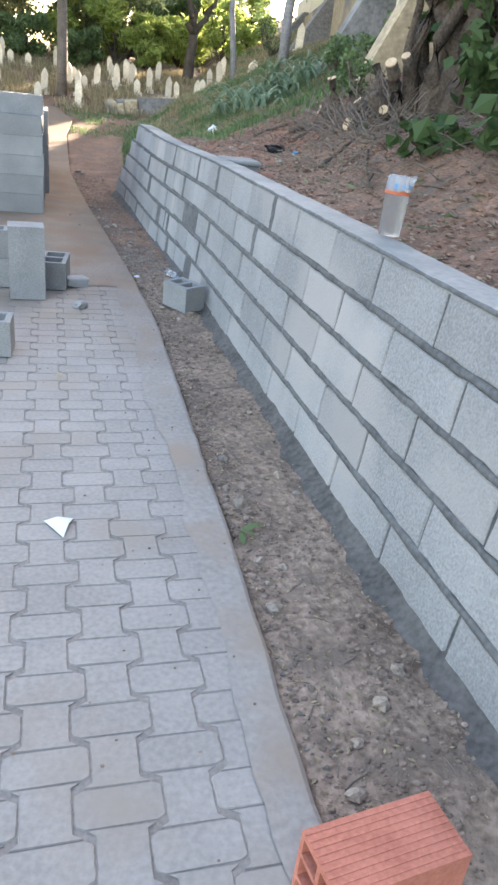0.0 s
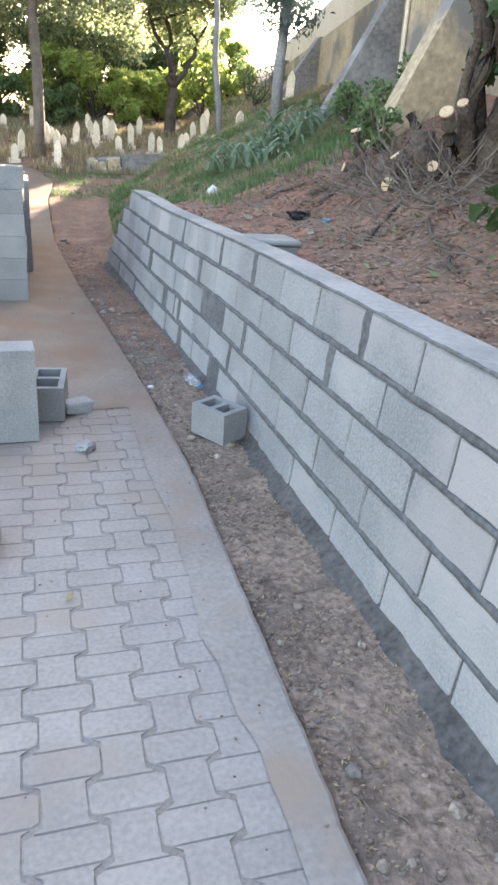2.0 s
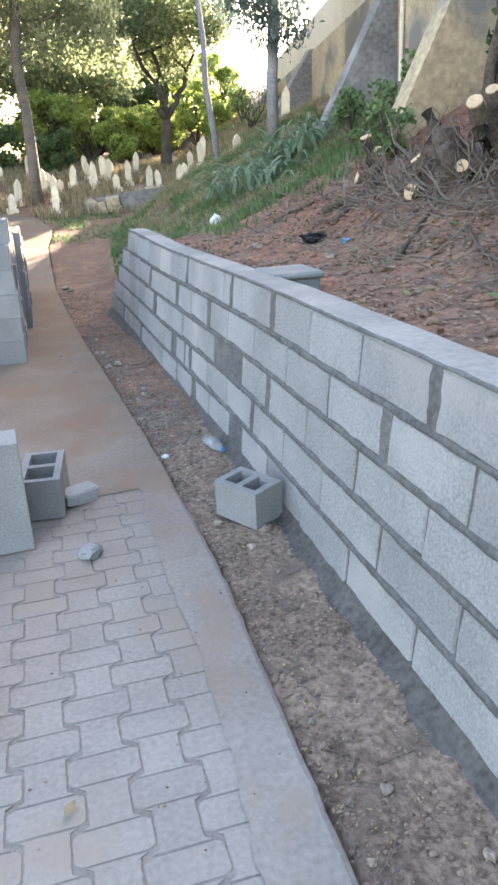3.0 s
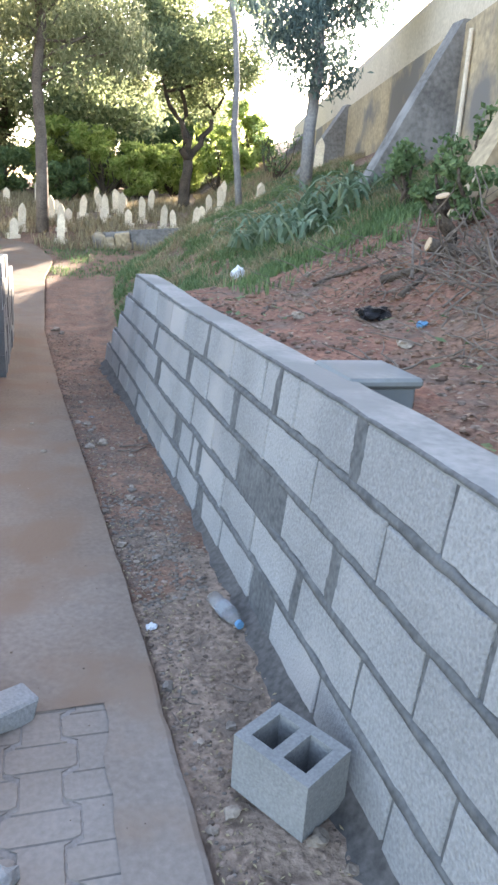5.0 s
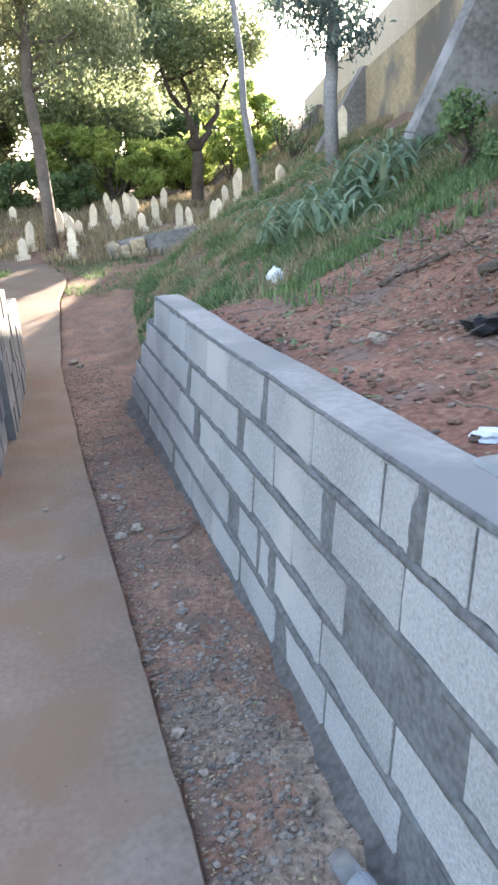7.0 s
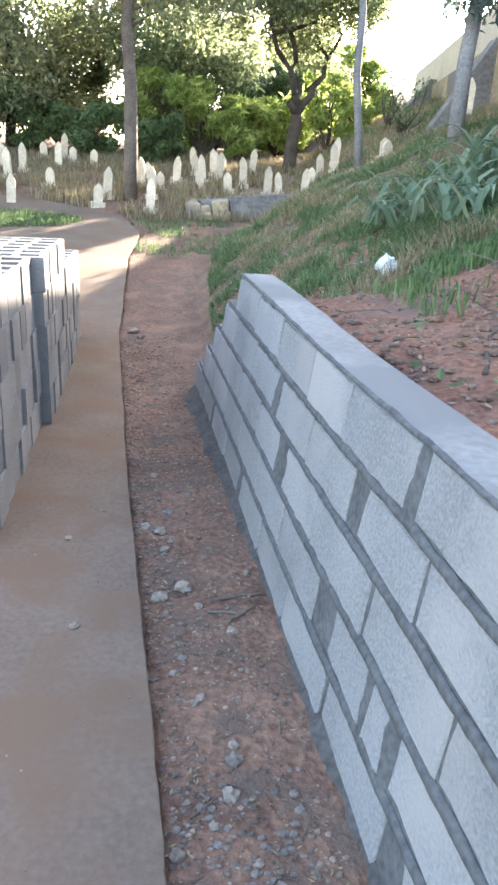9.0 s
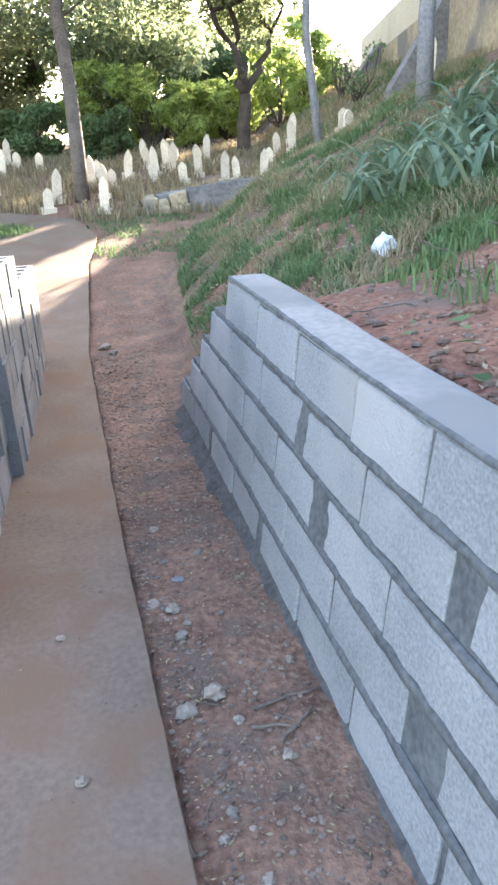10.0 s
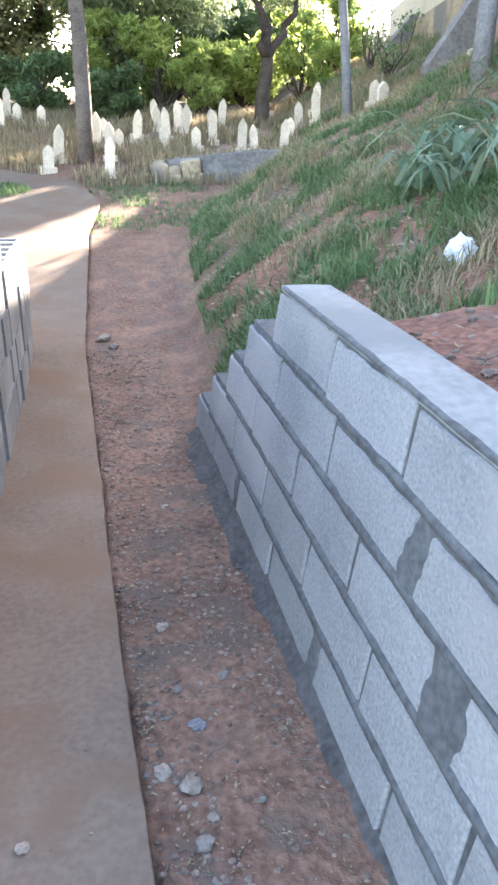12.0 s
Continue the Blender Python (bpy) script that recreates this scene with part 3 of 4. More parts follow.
def crown_clumps(r, centre, radius, count, size):
    out = []
    while len(out) < count:
        d = Vector((r.uniform(-1, 1), r.uniform(-1, 1), r.uniform(-1, 1)))
        if 0.2 < d.length < 1:
            s = size * r.uniform(0.55, 1.3)
            out.append(((centre[0] + d.x * radius[0], centre[1] + d.y * radius[1], centre[2] + d.z * radius[2]), (s, s, s * r.uniform(0.6, 1.0))))
    return out


def tree(label, x, y, tops, r0, crown, n, size, leafm, seed, bark=None, clump=0.7, count=26, hang=0.0, slim=0.5, name="tree", split=None):
    """Tapered trunk, limbs and a crown of small leaves in uneven clumps."""
    r = random.Random(seed)
    base = Vector((x, y, land(x, y) - 0.08))
    ob = thing(name, label, "tree", Matrix.Translation(base))
    top = Vector(tops)
    centre, radius = crown
    clumps = crown_clumps(r, centre, radius, count, clump)
    ch = []
    if split:
        fork = Vector(split)
        ch.append(limb(r, base, fork, r0 * 1.15, r0 * 0.85, 5, 0.04))
        for k in range(3):
            a = fork + Vector((r.uniform(-1, 1) * 1.1 + (k - 1) * 0.9, r.uniform(-0.6, 0.6), r.uniform(1.3, 1.9)))
            ch.append(limb(r, fork, a, r0 * 0.62, r0 * 0.32, 6, 0.1))
            starts = [a, a, a]
            for s in starts:
                c = min(r.sample(clumps, 6), key=lambda q: (Vector(q[0]) - s).length)
                ch.append(limb(r, s, c[0], r0 * 0.28, 0.02, 5, 0.1))
    else:
        ch.append(limb(r, base, top, r0 * 1.1, r0 * 0.35, 9, 0.012))
        for c, _ in clumps[: count * 2 // 3]:
            t = min(0.97, max(0.25, (c[2] - base.z) / max(0.1, top.z - base.z) * r.uniform(0.8, 1.0)))
            ch.append(limb(r, base.lerp(top, t), c, r0 * 0.25, 0.012, 4, 0.07))
    inv = Matrix.Translation(-base)
    v, f = join(ch)
    tr = mesh_ob("trunk", [tuple(inv @ Vector(p)) for p in v], f, bark or M_BARK, ob, smooth=True)
    lo = [((c[0] - base.x, c[1] - base.y, c[2] - base.z), s) for c, s in clumps]
    leaves("crown", lo, n, size, leafm, ob, seed, hang, slim)
    return ob


tree("tall conifer with straight brown trunk and drooping olive sprays", 0.31, 21.25, (0.5, 21.3, 10.5), 0.13, ((0.3, 21.3, 6.6), (2.9, 1.9, 2.7)), 27000, 0.13, L_CONIFER, 1, bark=M_TWIG, hang=0.6, slim=0.35, clump=0.8, count=44)
tree("conifer with yellowing dry drooping sprays", -3.7, 18.6, (-3.6, 18.6, 10), 0.16, ((-2.9, 18.6, 5.2), (1.8, 1.5, 3.0)), 26000, 0.12, L_DRY, 2, hang=0.8, slim=0.3, clump=0.8, count=44)
tree("forked broadleaf tree with a rounded dark crown", 4.25, 25.3, (4.3, 25.3, 7.5), 0.16, ((4.3, 25.4, 6.2), (2.5, 2.0, 1.9)), 30000, 0.125, L_OLIVE, 3, clump=0.75, count=40, split=(4.35, 25.3, 3.0))
tree("slender pale leaning trunk among the graves", 4.56, 19.98, (3.75, 20.1, 10.0), 0.075, ((3.8, 20.1, 9.3), (1.3, 1.3, 1.4)), 6000, 0.12, L_OLIVE, 4, bark=M_GREY_BARK, count=14)
tree("grey-trunked pine with hanging bluish needles", 4.51, 15.57, (4.75, 15.6, 11.0), 0.1, ((4.7, 15.6, 6.3), (1.6, 1.4, 2.9)), 26000, 0.11, L_BLUE, 5, bark=M_GREY_BARK, hang=0.7, slim=0.3, clump=0.5, count=40)
# trees at the back of the burial ground
back = (
    (-9.0, 27, 9.5, 3.2, L_CONIFER), (-6.0, 30, 10.5, 3.2, L_CONIFER), (-3.0, 28, 10.0, 3.0, L_CONIFER), (-12, 33, 10, 3.5, L_OLIVE), (-1.0, 32, 9.0, 2.8, L_OLIVE),
    (1.6, 30, 8.0, 2.6, L_OLIVE), (3.6, 36, 6.5, 2.6, L_CONIFER), (6.3, 34, 6.5, 2.0, L_OLIVE), (-7.5, 37, 12, 3.6, L_CONIFER), (-15, 24, 9, 3.2, L_CONIFER), (-16.5, 30, 11, 3.6, L_CONIFER),
)
for k, (x, y, h, r_, lm) in enumerate(back):
    tree("tall shady tree behind the graves", x, y, (x + 0.3, y, h), 0.14, ((x, y, 1.2 + h * 0.5), (r_, r_ * 0.8, h * 0.4)), 13000, 0.18, lm, 20 + k, clump=1.0, count=30, hang=0.2)


def shrub(label, x, y, radius, height, n, size, leafm, seed, slim=0.5, count=12):
    r = random.Random(seed)
    z = land(x, y)
    ob = thing("shrub", label, "shrub", pose(x, y, z - 0.03))
    clumps = crown_clumps(r, (0, 0, height * 0.55), (radius * 0.85, radius * 0.7, height * 0.45), count, radius * (0.36 if count < 20 else 0.24))
    v, f = join([limb(r, (0, 0, 0), c, 0.03, 0.008, 4, 0.1) for c, _ in clumps])
    mesh_ob("stem_tangle", v, f, M_BARK, ob)
    leaves("foliage", clumps, n, size, leafm, ob, seed, 0.0, slim)
    return ob


# these shrubs look sunlit through their brighter leaf colour
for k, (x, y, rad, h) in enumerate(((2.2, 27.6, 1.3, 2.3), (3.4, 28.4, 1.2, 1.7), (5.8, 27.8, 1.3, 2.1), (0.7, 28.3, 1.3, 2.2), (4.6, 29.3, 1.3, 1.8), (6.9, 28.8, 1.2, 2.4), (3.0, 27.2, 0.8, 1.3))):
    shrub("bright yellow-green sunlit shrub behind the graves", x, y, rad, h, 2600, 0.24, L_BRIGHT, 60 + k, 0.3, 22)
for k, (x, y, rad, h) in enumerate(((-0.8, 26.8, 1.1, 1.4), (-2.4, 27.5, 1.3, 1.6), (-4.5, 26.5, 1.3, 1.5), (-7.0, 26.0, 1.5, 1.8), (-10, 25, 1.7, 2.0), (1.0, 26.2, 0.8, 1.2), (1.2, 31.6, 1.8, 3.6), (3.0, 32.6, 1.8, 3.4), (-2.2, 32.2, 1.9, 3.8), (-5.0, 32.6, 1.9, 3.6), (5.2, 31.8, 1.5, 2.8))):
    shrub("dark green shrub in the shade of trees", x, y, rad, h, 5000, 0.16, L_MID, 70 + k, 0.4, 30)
for k, (x, y, rad, h) in enumerate(((6.2, 22.6, 0.7, 1.3), (6.6, 24.8, 0.8, 1.5), (4.0, 10.9, 0.3, 0.6), (4.3, 10.2, 0.35, 0.8), (3.7, 9.7, 0.25, 0.5), (4.5, 12.1, 0.3, 0.5), (3.5, 8.9, 0.28, 0.6))):
    shrub("leafy green shrub in front of the buttressed wall", x, y, rad, h, 420, 0.075, L_MID, 90 + k, 0.6, 9)


def blades(name, spots, height, material, label, seed, lean=0.5, width=0.006):
    """Grass: tapered bent blades, one object."""
    r = random.Random(seed)
    v, f = [], []
    for x, y in spots:
        z = land(x, y) - 0.005
        h = height * r.uniform(0.4, 1.3)
        t = r.uniform(0, 6.283)
        dx, dy = math.cos(t), math.sin(t)
        l = lean * h * r.uniform(0.3, 1.4)
        w = width * r.uniform(0.7, 1.4)
        o = len(v)
        v += [(x - dy * w, y + dx * w, z), (x + dy * w, y - dx * w, z), (x + dx * l * 0.35 + dy * w * 0.8, y + dy * l * 0.35 - dx * w * 0.8, z + h * 0.6), (x + dx * l * 0.35 - dy * w * 0.8, y + dy * l * 0.35 + dx * w * 0.8, z + h * 0.6), (x + dx * l, y + dy * l, z + h * 0.85)]
        f += [(o, o + 1, o + 2, o + 3), (o + 3, o + 2, o + 4)]
    return tagged(mesh_ob(name, v, f, material), label, "grass", kind="stuff")


def scatter(n, seed, x_of, y0, y1, keep):
    r = random.Random(seed)
    out = []
    while len(out) < n:
        y = r.uniform(y0, y1)
        a, b = x_of(y)
        x = r.uniform(a, b)
        if r.random() < keep(x, y):
            out.append((x, y))
    return out


def tufts(x, y, s, cut):
    return 1.0 if noise.noise((x * s, y * s, 12.0)) + 0.3 * noise.noise((x * s * 4, y * s * 4, 5.0)) > cut else 0.06


bank = lambda y: (lerp_table(TOE, y) + 0.12, lerp_table(TOE, y) + 4.2)
blades("grass", scatter(46000, 1, bank, 10.6, 18.5, lambda x, y: tufts(x, y, 2.0, -0.02)), 0.11, L_GRASS, "patchy green grass on the bank", 1, 1.3, 0.0045)
blades("grass", scatter(9000, 2, lambda y: (1.9, 4.6), 9.3, 12.5, lambda x, y: tufts(x, y, 1.4, 0.0) * (0.25 if x + (y - 9.3) * 0.3 < 2.7 else 1.0)), 0.12, L_GRASS, "rough green grass at the top of the bare slope", 2)
blades("dry_grass", scatter(22000, 3, lambda y: (lerp_table(TOE, y) + 0.5, lerp_table(TOE, y) + 5.0), 10.6, 21.0, lambda x, y: tufts(x, y, 1.3, 0.12) - 0.1), 0.16, L_STRAW, "dry straw-coloured grass on the bank", 3, 1.1, 0.0035)
blades("dry_grass", scatter(15000, 8, lambda y: (lerp_table(TOE, y) - 0.3, lerp_table(TOE, y) + 4.5), 18.0, 30.0, lambda x, y: tufts(x, y, 1.0, -0.2)), 0.2, L_STRAW, "dry straw-coloured grass below the boundary wall", 8, 0.8, 0.006)
blades("grass", scatter(14000, 9, lambda y: (lerp_table(TOE, y) - 0.2, lerp_table(TOE, y) + 4.0), 17.5, 27.0, lambda x, y: tufts(x, y, 0.9, 0.05)), 0.16, L_GRASS, "rough green grass below the boundary wall", 9, 0.9, 0.006)
blades("dry_grass", scatter(26000, 4, lambda y: (-9.0, 4.5), 19.9, 27.0, lambda x, y: tufts(x, y, 0.8, -0.15) if y > 21.7 or x > path_edge(y) + 0.1 else 0.0), 0.24, L_STRAW, "dry straw-coloured grass among the graves", 4, 0.6, 0.008)
blades("grass", scatter(14000, 5, lambda y: (-4.6, -0.5), 18.4, 20.2, lambda x, y: 1.0 if ((x + 2.5) / 2.0) ** 2 + ((y - 19.3) / 0.8) ** 2 < 1 else 0.0), 0.2, L_GRASS, "green grass beside the path", 5, 0.5, 0.009)
blades("grass", scatter(2500, 6, lambda y: (0.3, 2.2), 17.0, 20.5, lambda x, y: tufts(x, y, 1.5, 0.0)), 0.07, L_GRASS, "grass at the end of the dirt strip", 6)


def strap_plant(x, y, n, length, seed, label):
    """A clump of long arching strap leaves."""
    r = random.Random(seed)
    v, f = [], []
    for _ in range(n):
        t = r.uniform(0, 6.283)
        dx, dy = math.cos(t), math.sin(t)
        ox, oy = r.uniform(-0.3, 0.3), r.uniform(-0.4, 0.4)
        L = length * r.uniform(0.6, 1.2)
        w = 0.032 * r.uniform(0.7, 1.3)
        arch = r.uniform(0.8, 1.15)
        o = len(v)
        for k in range(6):
            q = k / 5
            out = L * 0.75 * q
            zz = L * (1.35 * q - 1.3 * q * q * arch)
            ww = w * (1 - q ** 2) + 0.001
            v += [(ox + dx * out - dy * ww, oy + dy * out + dx * ww, zz + 0.01), (ox + dx * out, oy + dy * out, zz - ww * 0.4 + 0.01), (ox + dx * out + dy * ww, oy + dy * out - dx * ww, zz + 0.01)]
        for k in range(5):
            f += [(o + 3 * k, o + 3 * k + 1, o + 3 * k + 4, o + 3 * k + 3), (o + 3 * k + 1, o + 3 * k + 2, o + 3 * k + 5, o + 3 * k + 4)]
    ob = mesh_ob("strap_leaf_plant", v, f, L_STRAP)
    ob.matrix_world = pose(x, y, land(x, y))
    return tagged(ob, label, "plant", "strap-leaved plants")


for k, (x, y, n, L) in enumerate(((3.15, 11.9, 30, 0.8), (3.5, 12.5, 34, 0.85), (3.9, 13.0, 34, 0.85), (3.2, 13.1, 28, 0.75), (4.0, 12.2, 30, 0.8), (2.9, 12.6, 22, 0.65), (4.3, 12.8, 26, 0.8))):
    strap_plant(x, y, n, L, 30 + k, "clump of long arching blue-green strap leaves on the bank")

shrub("low green leafy growth on the slope behind the wall", 2.75, 5.1, 0.34, 0.25, 80, 0.16, L_DARK, 98, 0.75, 8)
shrub("low green leafy growth on the slope behind the wall", 3.0, 4.3, 0.4, 0.3, 80, 0.16, L_DARK, 99, 0.75, 8)

# ---- cut stump and brush on the slope ----
stump = thing("cut_tree_stump", "many-stemmed tree stump with freshly sawn pale ends", "tree stump", pose(3.45, 7.15, land(3.45, 7.15) - 0.05))
so = stump.matrix_world.translation.copy()


def stem(a, b, r0, r1, seed, cut=True):
    r = random.Random(seed)
    a, b = Vector(a) - so, Vector(b) - so
    v, f = limb(r, a, b, r0, r1, 7, 0.06)
    o = mesh_ob("stem", v, f, M_BARK, stump, smooth=True)
    if cut:
        d = (b - a).normalized()
        v2, f2 = tube([b - d * 0.004, b + d * 0.006], [r1 * 1.01, r1 * 0.97], 12)
        mesh_ob("sawn_end", v2, f2, M_CUT, o, "pale sawn wood")


stem((3.5, 7.5, 1.15), (2.81, 7.2, 1.33), 0.10, 0.062, 1)
stem((3.45, 7.3, 1.2), (3.02, 6.88, 1.49), 0.09, 0.045, 2)
stem((3.45, 7.0, 1.2), (2.85, 6.5, 1.86), 0.12, 0.052, 3)
stem((3.5, 6.95, 1.2), (3.0, 6.55, 1.93), 0.10, 0.042, 4)
stem((3.6, 7.0, 1.1), (3.2, 6.3, 2.6), 0.13, 0.06, 5, False)
stem((3.7, 7.1, 1.1), (3.65, 6.2, 3.6), 0.14, 0.06, 6, False)
stem((3.65, 6.8, 1.1), (3.9, 5.8, 3.4), 0.12, 0.05, 7, False)
stem((3.5, 6.7, 1.2), (3.35, 5.7, 2.9), 0.09, 0.04, 8, False)
stem((3.5, 6.7, 1.0), (3.3, 6.1, 3.3), 0.22, 0.13, 11, False)
stem((3.7, 6.9, 1.0), (3.75, 6.6, 3.4), 0.2, 0.12, 12, False)
stem((3.3, 6.9, 1.1), (3.05, 6.3, 2.9), 0.09, 0.05, 13, False)
stem((3.4, 7.4, 1.05), (3.0, 7.5, 1.55), 0.12, 0.05, 14)
stem((3.5, 7.6, 1.1), (3.3, 7.9, 1.9), 0.1, 0.05, 15, False)
stem((3.3, 7.0, 1.1), (2.95, 7.0, 1.62), 0.12, 0.07, 16, False)
stem((3.25, 7.2, 1.05), (3.1, 7.25, 1.75), 0.16, 0.1, 17, False)
for k in range(16):
    t = k / 15
    a = (3.35 + 0.35 * t, 6.9 - 0.9 * t, 1.15 + 0.1 * t)
    stem(a, (3.0 + 1.1 * t, 6.55 - 1.9 * t + 0.3 * math.sin(k * 2.1), 2.5 + 0.8 * abs(math.sin(k * 1.7))), 0.07 + 0.06 * abs(math.sin(k * 3.3)), 0.03 + 0.02 * abs(math.sin(k)), 40 + k, False)
stem((3.3, 8.6, 1.15), (3.05, 8.5, 1.75), 0.06, 0.05, 9)
stem((3.6, 8.2, 1.2), (2.9, 8.35, 1.42), 0.07, 0.05, 10)
clumps = crown_clumps(random.Random(8), (3.55 - so.x, 5.9 - so.y, 2.5 - so.z), (0.6, 1.5, 0.9), 22, 0.2)
leaves("foliage", clumps, 800, 0.12, L_DARK, stump, 8, 0.3, 0.75, "large dark green lobed leaves")

r = random.Random(14)
twig_chunks = []
for _ in range(160):
    x, y = r.gauss(3.05, 0.22), r.gauss(7.3, 0.6)
    z, t, L, rad = land(x, y), r.uniform(0, 6.283), r.uniform(0.2, 0.6), r.uniform(0.004, 0.012)
    twig_chunks.append(limb(r, (x, y, z + 0.01), (x + math.cos(t) * L * 0.6, y + math.sin(t) * L * 0.6, z + r.uniform(0.1, 0.9) * L + 0.05), rad, rad * 0.4, 4, 0.12))
for _ in range(620):
    x, y = r.gauss(2.9, 0.5), r.gauss(6.6, 1.7)
    if x < 1.75:
        continue
    z = land(x, y)
    t, L = r.uniform(0, 6.283), r.uniform(0.12, 0.5)
    rad = r.uniform(0.002, 0.007)
    twig_chunks.append(limb(r, (x, y, z + 0.01), (x + math.cos(t) * L, y + math.sin(t) * L, max(z, land(x + math.cos(t) * L, y + math.sin(t) * L)) + r.uniform(0.0, 0.35) * L + 0.02), rad, rad * 0.4, 4, 0.12))
tagged(mesh_ob("brushwood", *join([(v, f) for v, f in twig_chunks]), M_TWIG), "tangled cut twigs and branches on the slope", "brushwood", kind="stuff")
for k, (a, b, rad) in enumerate((((2.6, 8.4), (3.6, 8.0), 0.03), ((2.5, 7.9), (3.3, 8.7), 0.022), ((2.3, 6.4), (2.9, 6.9), 0.02), ((2.2, 5.0), (2.6, 6.1), 0.014), ((1.75, 8.4), (2.1, 9.0), 0.012), ((2.4, 9.2), (2.9, 8.8), 0.016))):
    v, f = limb(r, (*a, land(*a) + rad), (*b, land(*b) + rad), rad, rad * 0.6, 7, 0.06)
    tagged(mesh_ob("fallen_branch", v, f, M_BARK, smooth=True), "bare fallen branch lying on the slope", "branch", "fallen branches")


def pebble_chunk(x, y, z, s, r):
    v, f = [], []
    for k in range(3):
        for j in range(6):
            t = 6.283 * (j + 0.5 * (k % 2)) / 6
            q = (0.75, 1.0, 0.6)[k] * r.uniform(0.75, 1.15)
            v.append((x + s * q * math.cos(t), y + s * q * math.sin(t) * 0.8, z + s * (-0.35, 0.1, 0.5)[k] * r.uniform(0.8, 1.1)))
    for k in range(2):
        for j in range(6):
            f.append((k * 6 + j, k * 6 + (j + 1) % 6, k * 6 + 6 + (j + 1) % 6, k * 6 + 6 + j))
    f.append((12, 13, 14, 15, 16, 17))
    return v, f


def litter(name, spots, size, material, label, seed, lift=0.01):
    r = random.Random(seed)
    v, f = [], []
    for x, y in spots:
        s, t = size * r.uniform(0.5, 1.4), r.uniform(0, 6.283)
        dx, dy = math.cos(t) * s, math.sin(t) * s
        z = land(x, y) + lift * r.uniform(0.4, 1.6)
        o = len(v)
        v += [(x - dx, y - dy, z), (x + dy * 0.4, y - dx * 0.4, z + s * r.uniform(0, 0.5)), (x + dx, y + dy, z + s * r.uniform(0, 0.6)), (x - dy * 0.4, y + dx * 0.4, z + s * r.uniform(0, 0.3))]
        f.append((o, o + 1, o + 2, o + 3))
    return tagged(mesh_ob(name, v, f, material), label, "leaf litter", kind="stuff")


litter("leaf_litter", scatter(17000, 21, lambda y: (1.45, 4.2), 1.5, 10.0, lambda x, y: 1.0 if x > 2.1 - 0.2 * noise.noise((x, y, 0)) or y < 6 else 0.25), 0.018, L_LITTER, "dead leaves and wood chips on the slope", 1)
r_s = random.Random(61)
ch = [pebble_chunk(x, y, land(x, y), r_s.uniform(0.01, 0.04), r_s) for x, y in scatter(900, 47, lambda y: (1.42, 3.0), 2.0, 9.5, lambda x, y: tufts(x, y, 1.2, 0.0))]
tagged(mesh_ob("earth_clods", *join(ch), M_RED), "loose clods of brown earth on the slope", "soil", kind="stuff")
litter("green_litter", scatter(160, 22, lambda y: (1.5, 3.6), 2.0, 9.5, lambda x, y: tufts(x, y, 1.5, 0.15)), 0.04, L_MID, "fallen green leaves on the slope", 2, 0.03)

litter("leaf_litter", scatter(5000, 23, lambda y: (lerp_table(TOE, y) + 0.2, lerp_table(TOE, y) + 3.4), 10.6, 20.0, lambda x, y: 1.0), 0.03, L_STRAW, "dry stalks and dead leaves on the bank", 3, 0.02)

# ---- stones ----
r = random.Random(31)
strip = lambda y: (path_edge(y) + 0.02, wall_x(y, 0) - 0.04)
ch = [pebble_chunk(x, y, land(x, y), r.choice((0.003, 0.003, 0.004, 0.004, 0.005, 0.006, 0.008, 0.012)), r) for x, y in scatter(11000, 41, strip, 0.6, 13.0, lambda x, y: 1.0 if noise.noise((x * 3, y * 2.0, 3)) > 0.0 or x < path_edge(y) + 0.12 else 0.35)]
ch += [pebble_chunk(x, y, land(x, y), r.uniform(0.008, 0.025), r) for x, y in scatter(700, 42, lambda y: (1.45, 3.2), 5.0, 10.5, lambda x, y: 1.0)]
ch += [pebble_chunk(x, y, 0.022, r.uniform(0.002, 0.006), r) for x, y in scatter(260, 43, lambda y: (-0.6, path_edge(y) - 0.02), 0.6, 12.0, lambda x, y: 1.0 if x > 0.25 else 0.3)]
tagged(mesh_ob("gravel", *join(ch), M_STONE), "small gravel and stone chips strewn on the earth", "gravel", kind="stuff")

ch = [pebble_chunk(x, y, land(x, y), r.uniform(0.004, 0.016), r) for x, y in scatter(420, 44, lambda y: (path_edge(y) + 0.04, wall_x(y, 0) - 0.12), 6.3, 7.6, lambda x, y: 1.0)]
ch += [pebble_chunk(x, y, land(x, y), r.uniform(0.003, 0.011), r) for x, y in scatter(500, 45, lambda y: (path_edge(y) + 0.02, path_edge(y) + 0.14), 0.8, 11.0, lambda x, y: 1.0)]
tagged(mesh_ob("mortar_rubble", *join(ch), M_RUBBLE), "grey crumbs of broken mortar strewn on the earth", "rubble", kind="stuff")


def stone(x, y, s, seed, z=None, mtl=None, flat=0.6):
    rr = random.Random(seed)
    bm = bmesh.new()
    bmesh.ops.create_icosphere(bm, subdivisions=2, radius=s * 0.9)
    for v in bm.verts:
        n = noise.noise(v.co / s * 1.5 + Vector((seed * 3.1, 0, 0)))
        v.co *= 1 + 0.75 * n
        v.co.z *= flat
    ob = part("stone", bm, mtl or M_PALE_STONE)
    ob.matrix_world = pose(x, y, (land(x, y) if z is None else z) + s * flat * 0.45, rr.uniform(-8, 8), rr.uniform(-8, 8), rr.uniform(0, 360))
    return tagged(ob, "rough pale stone lying on the bare earth", "stone", "stones on the earth")


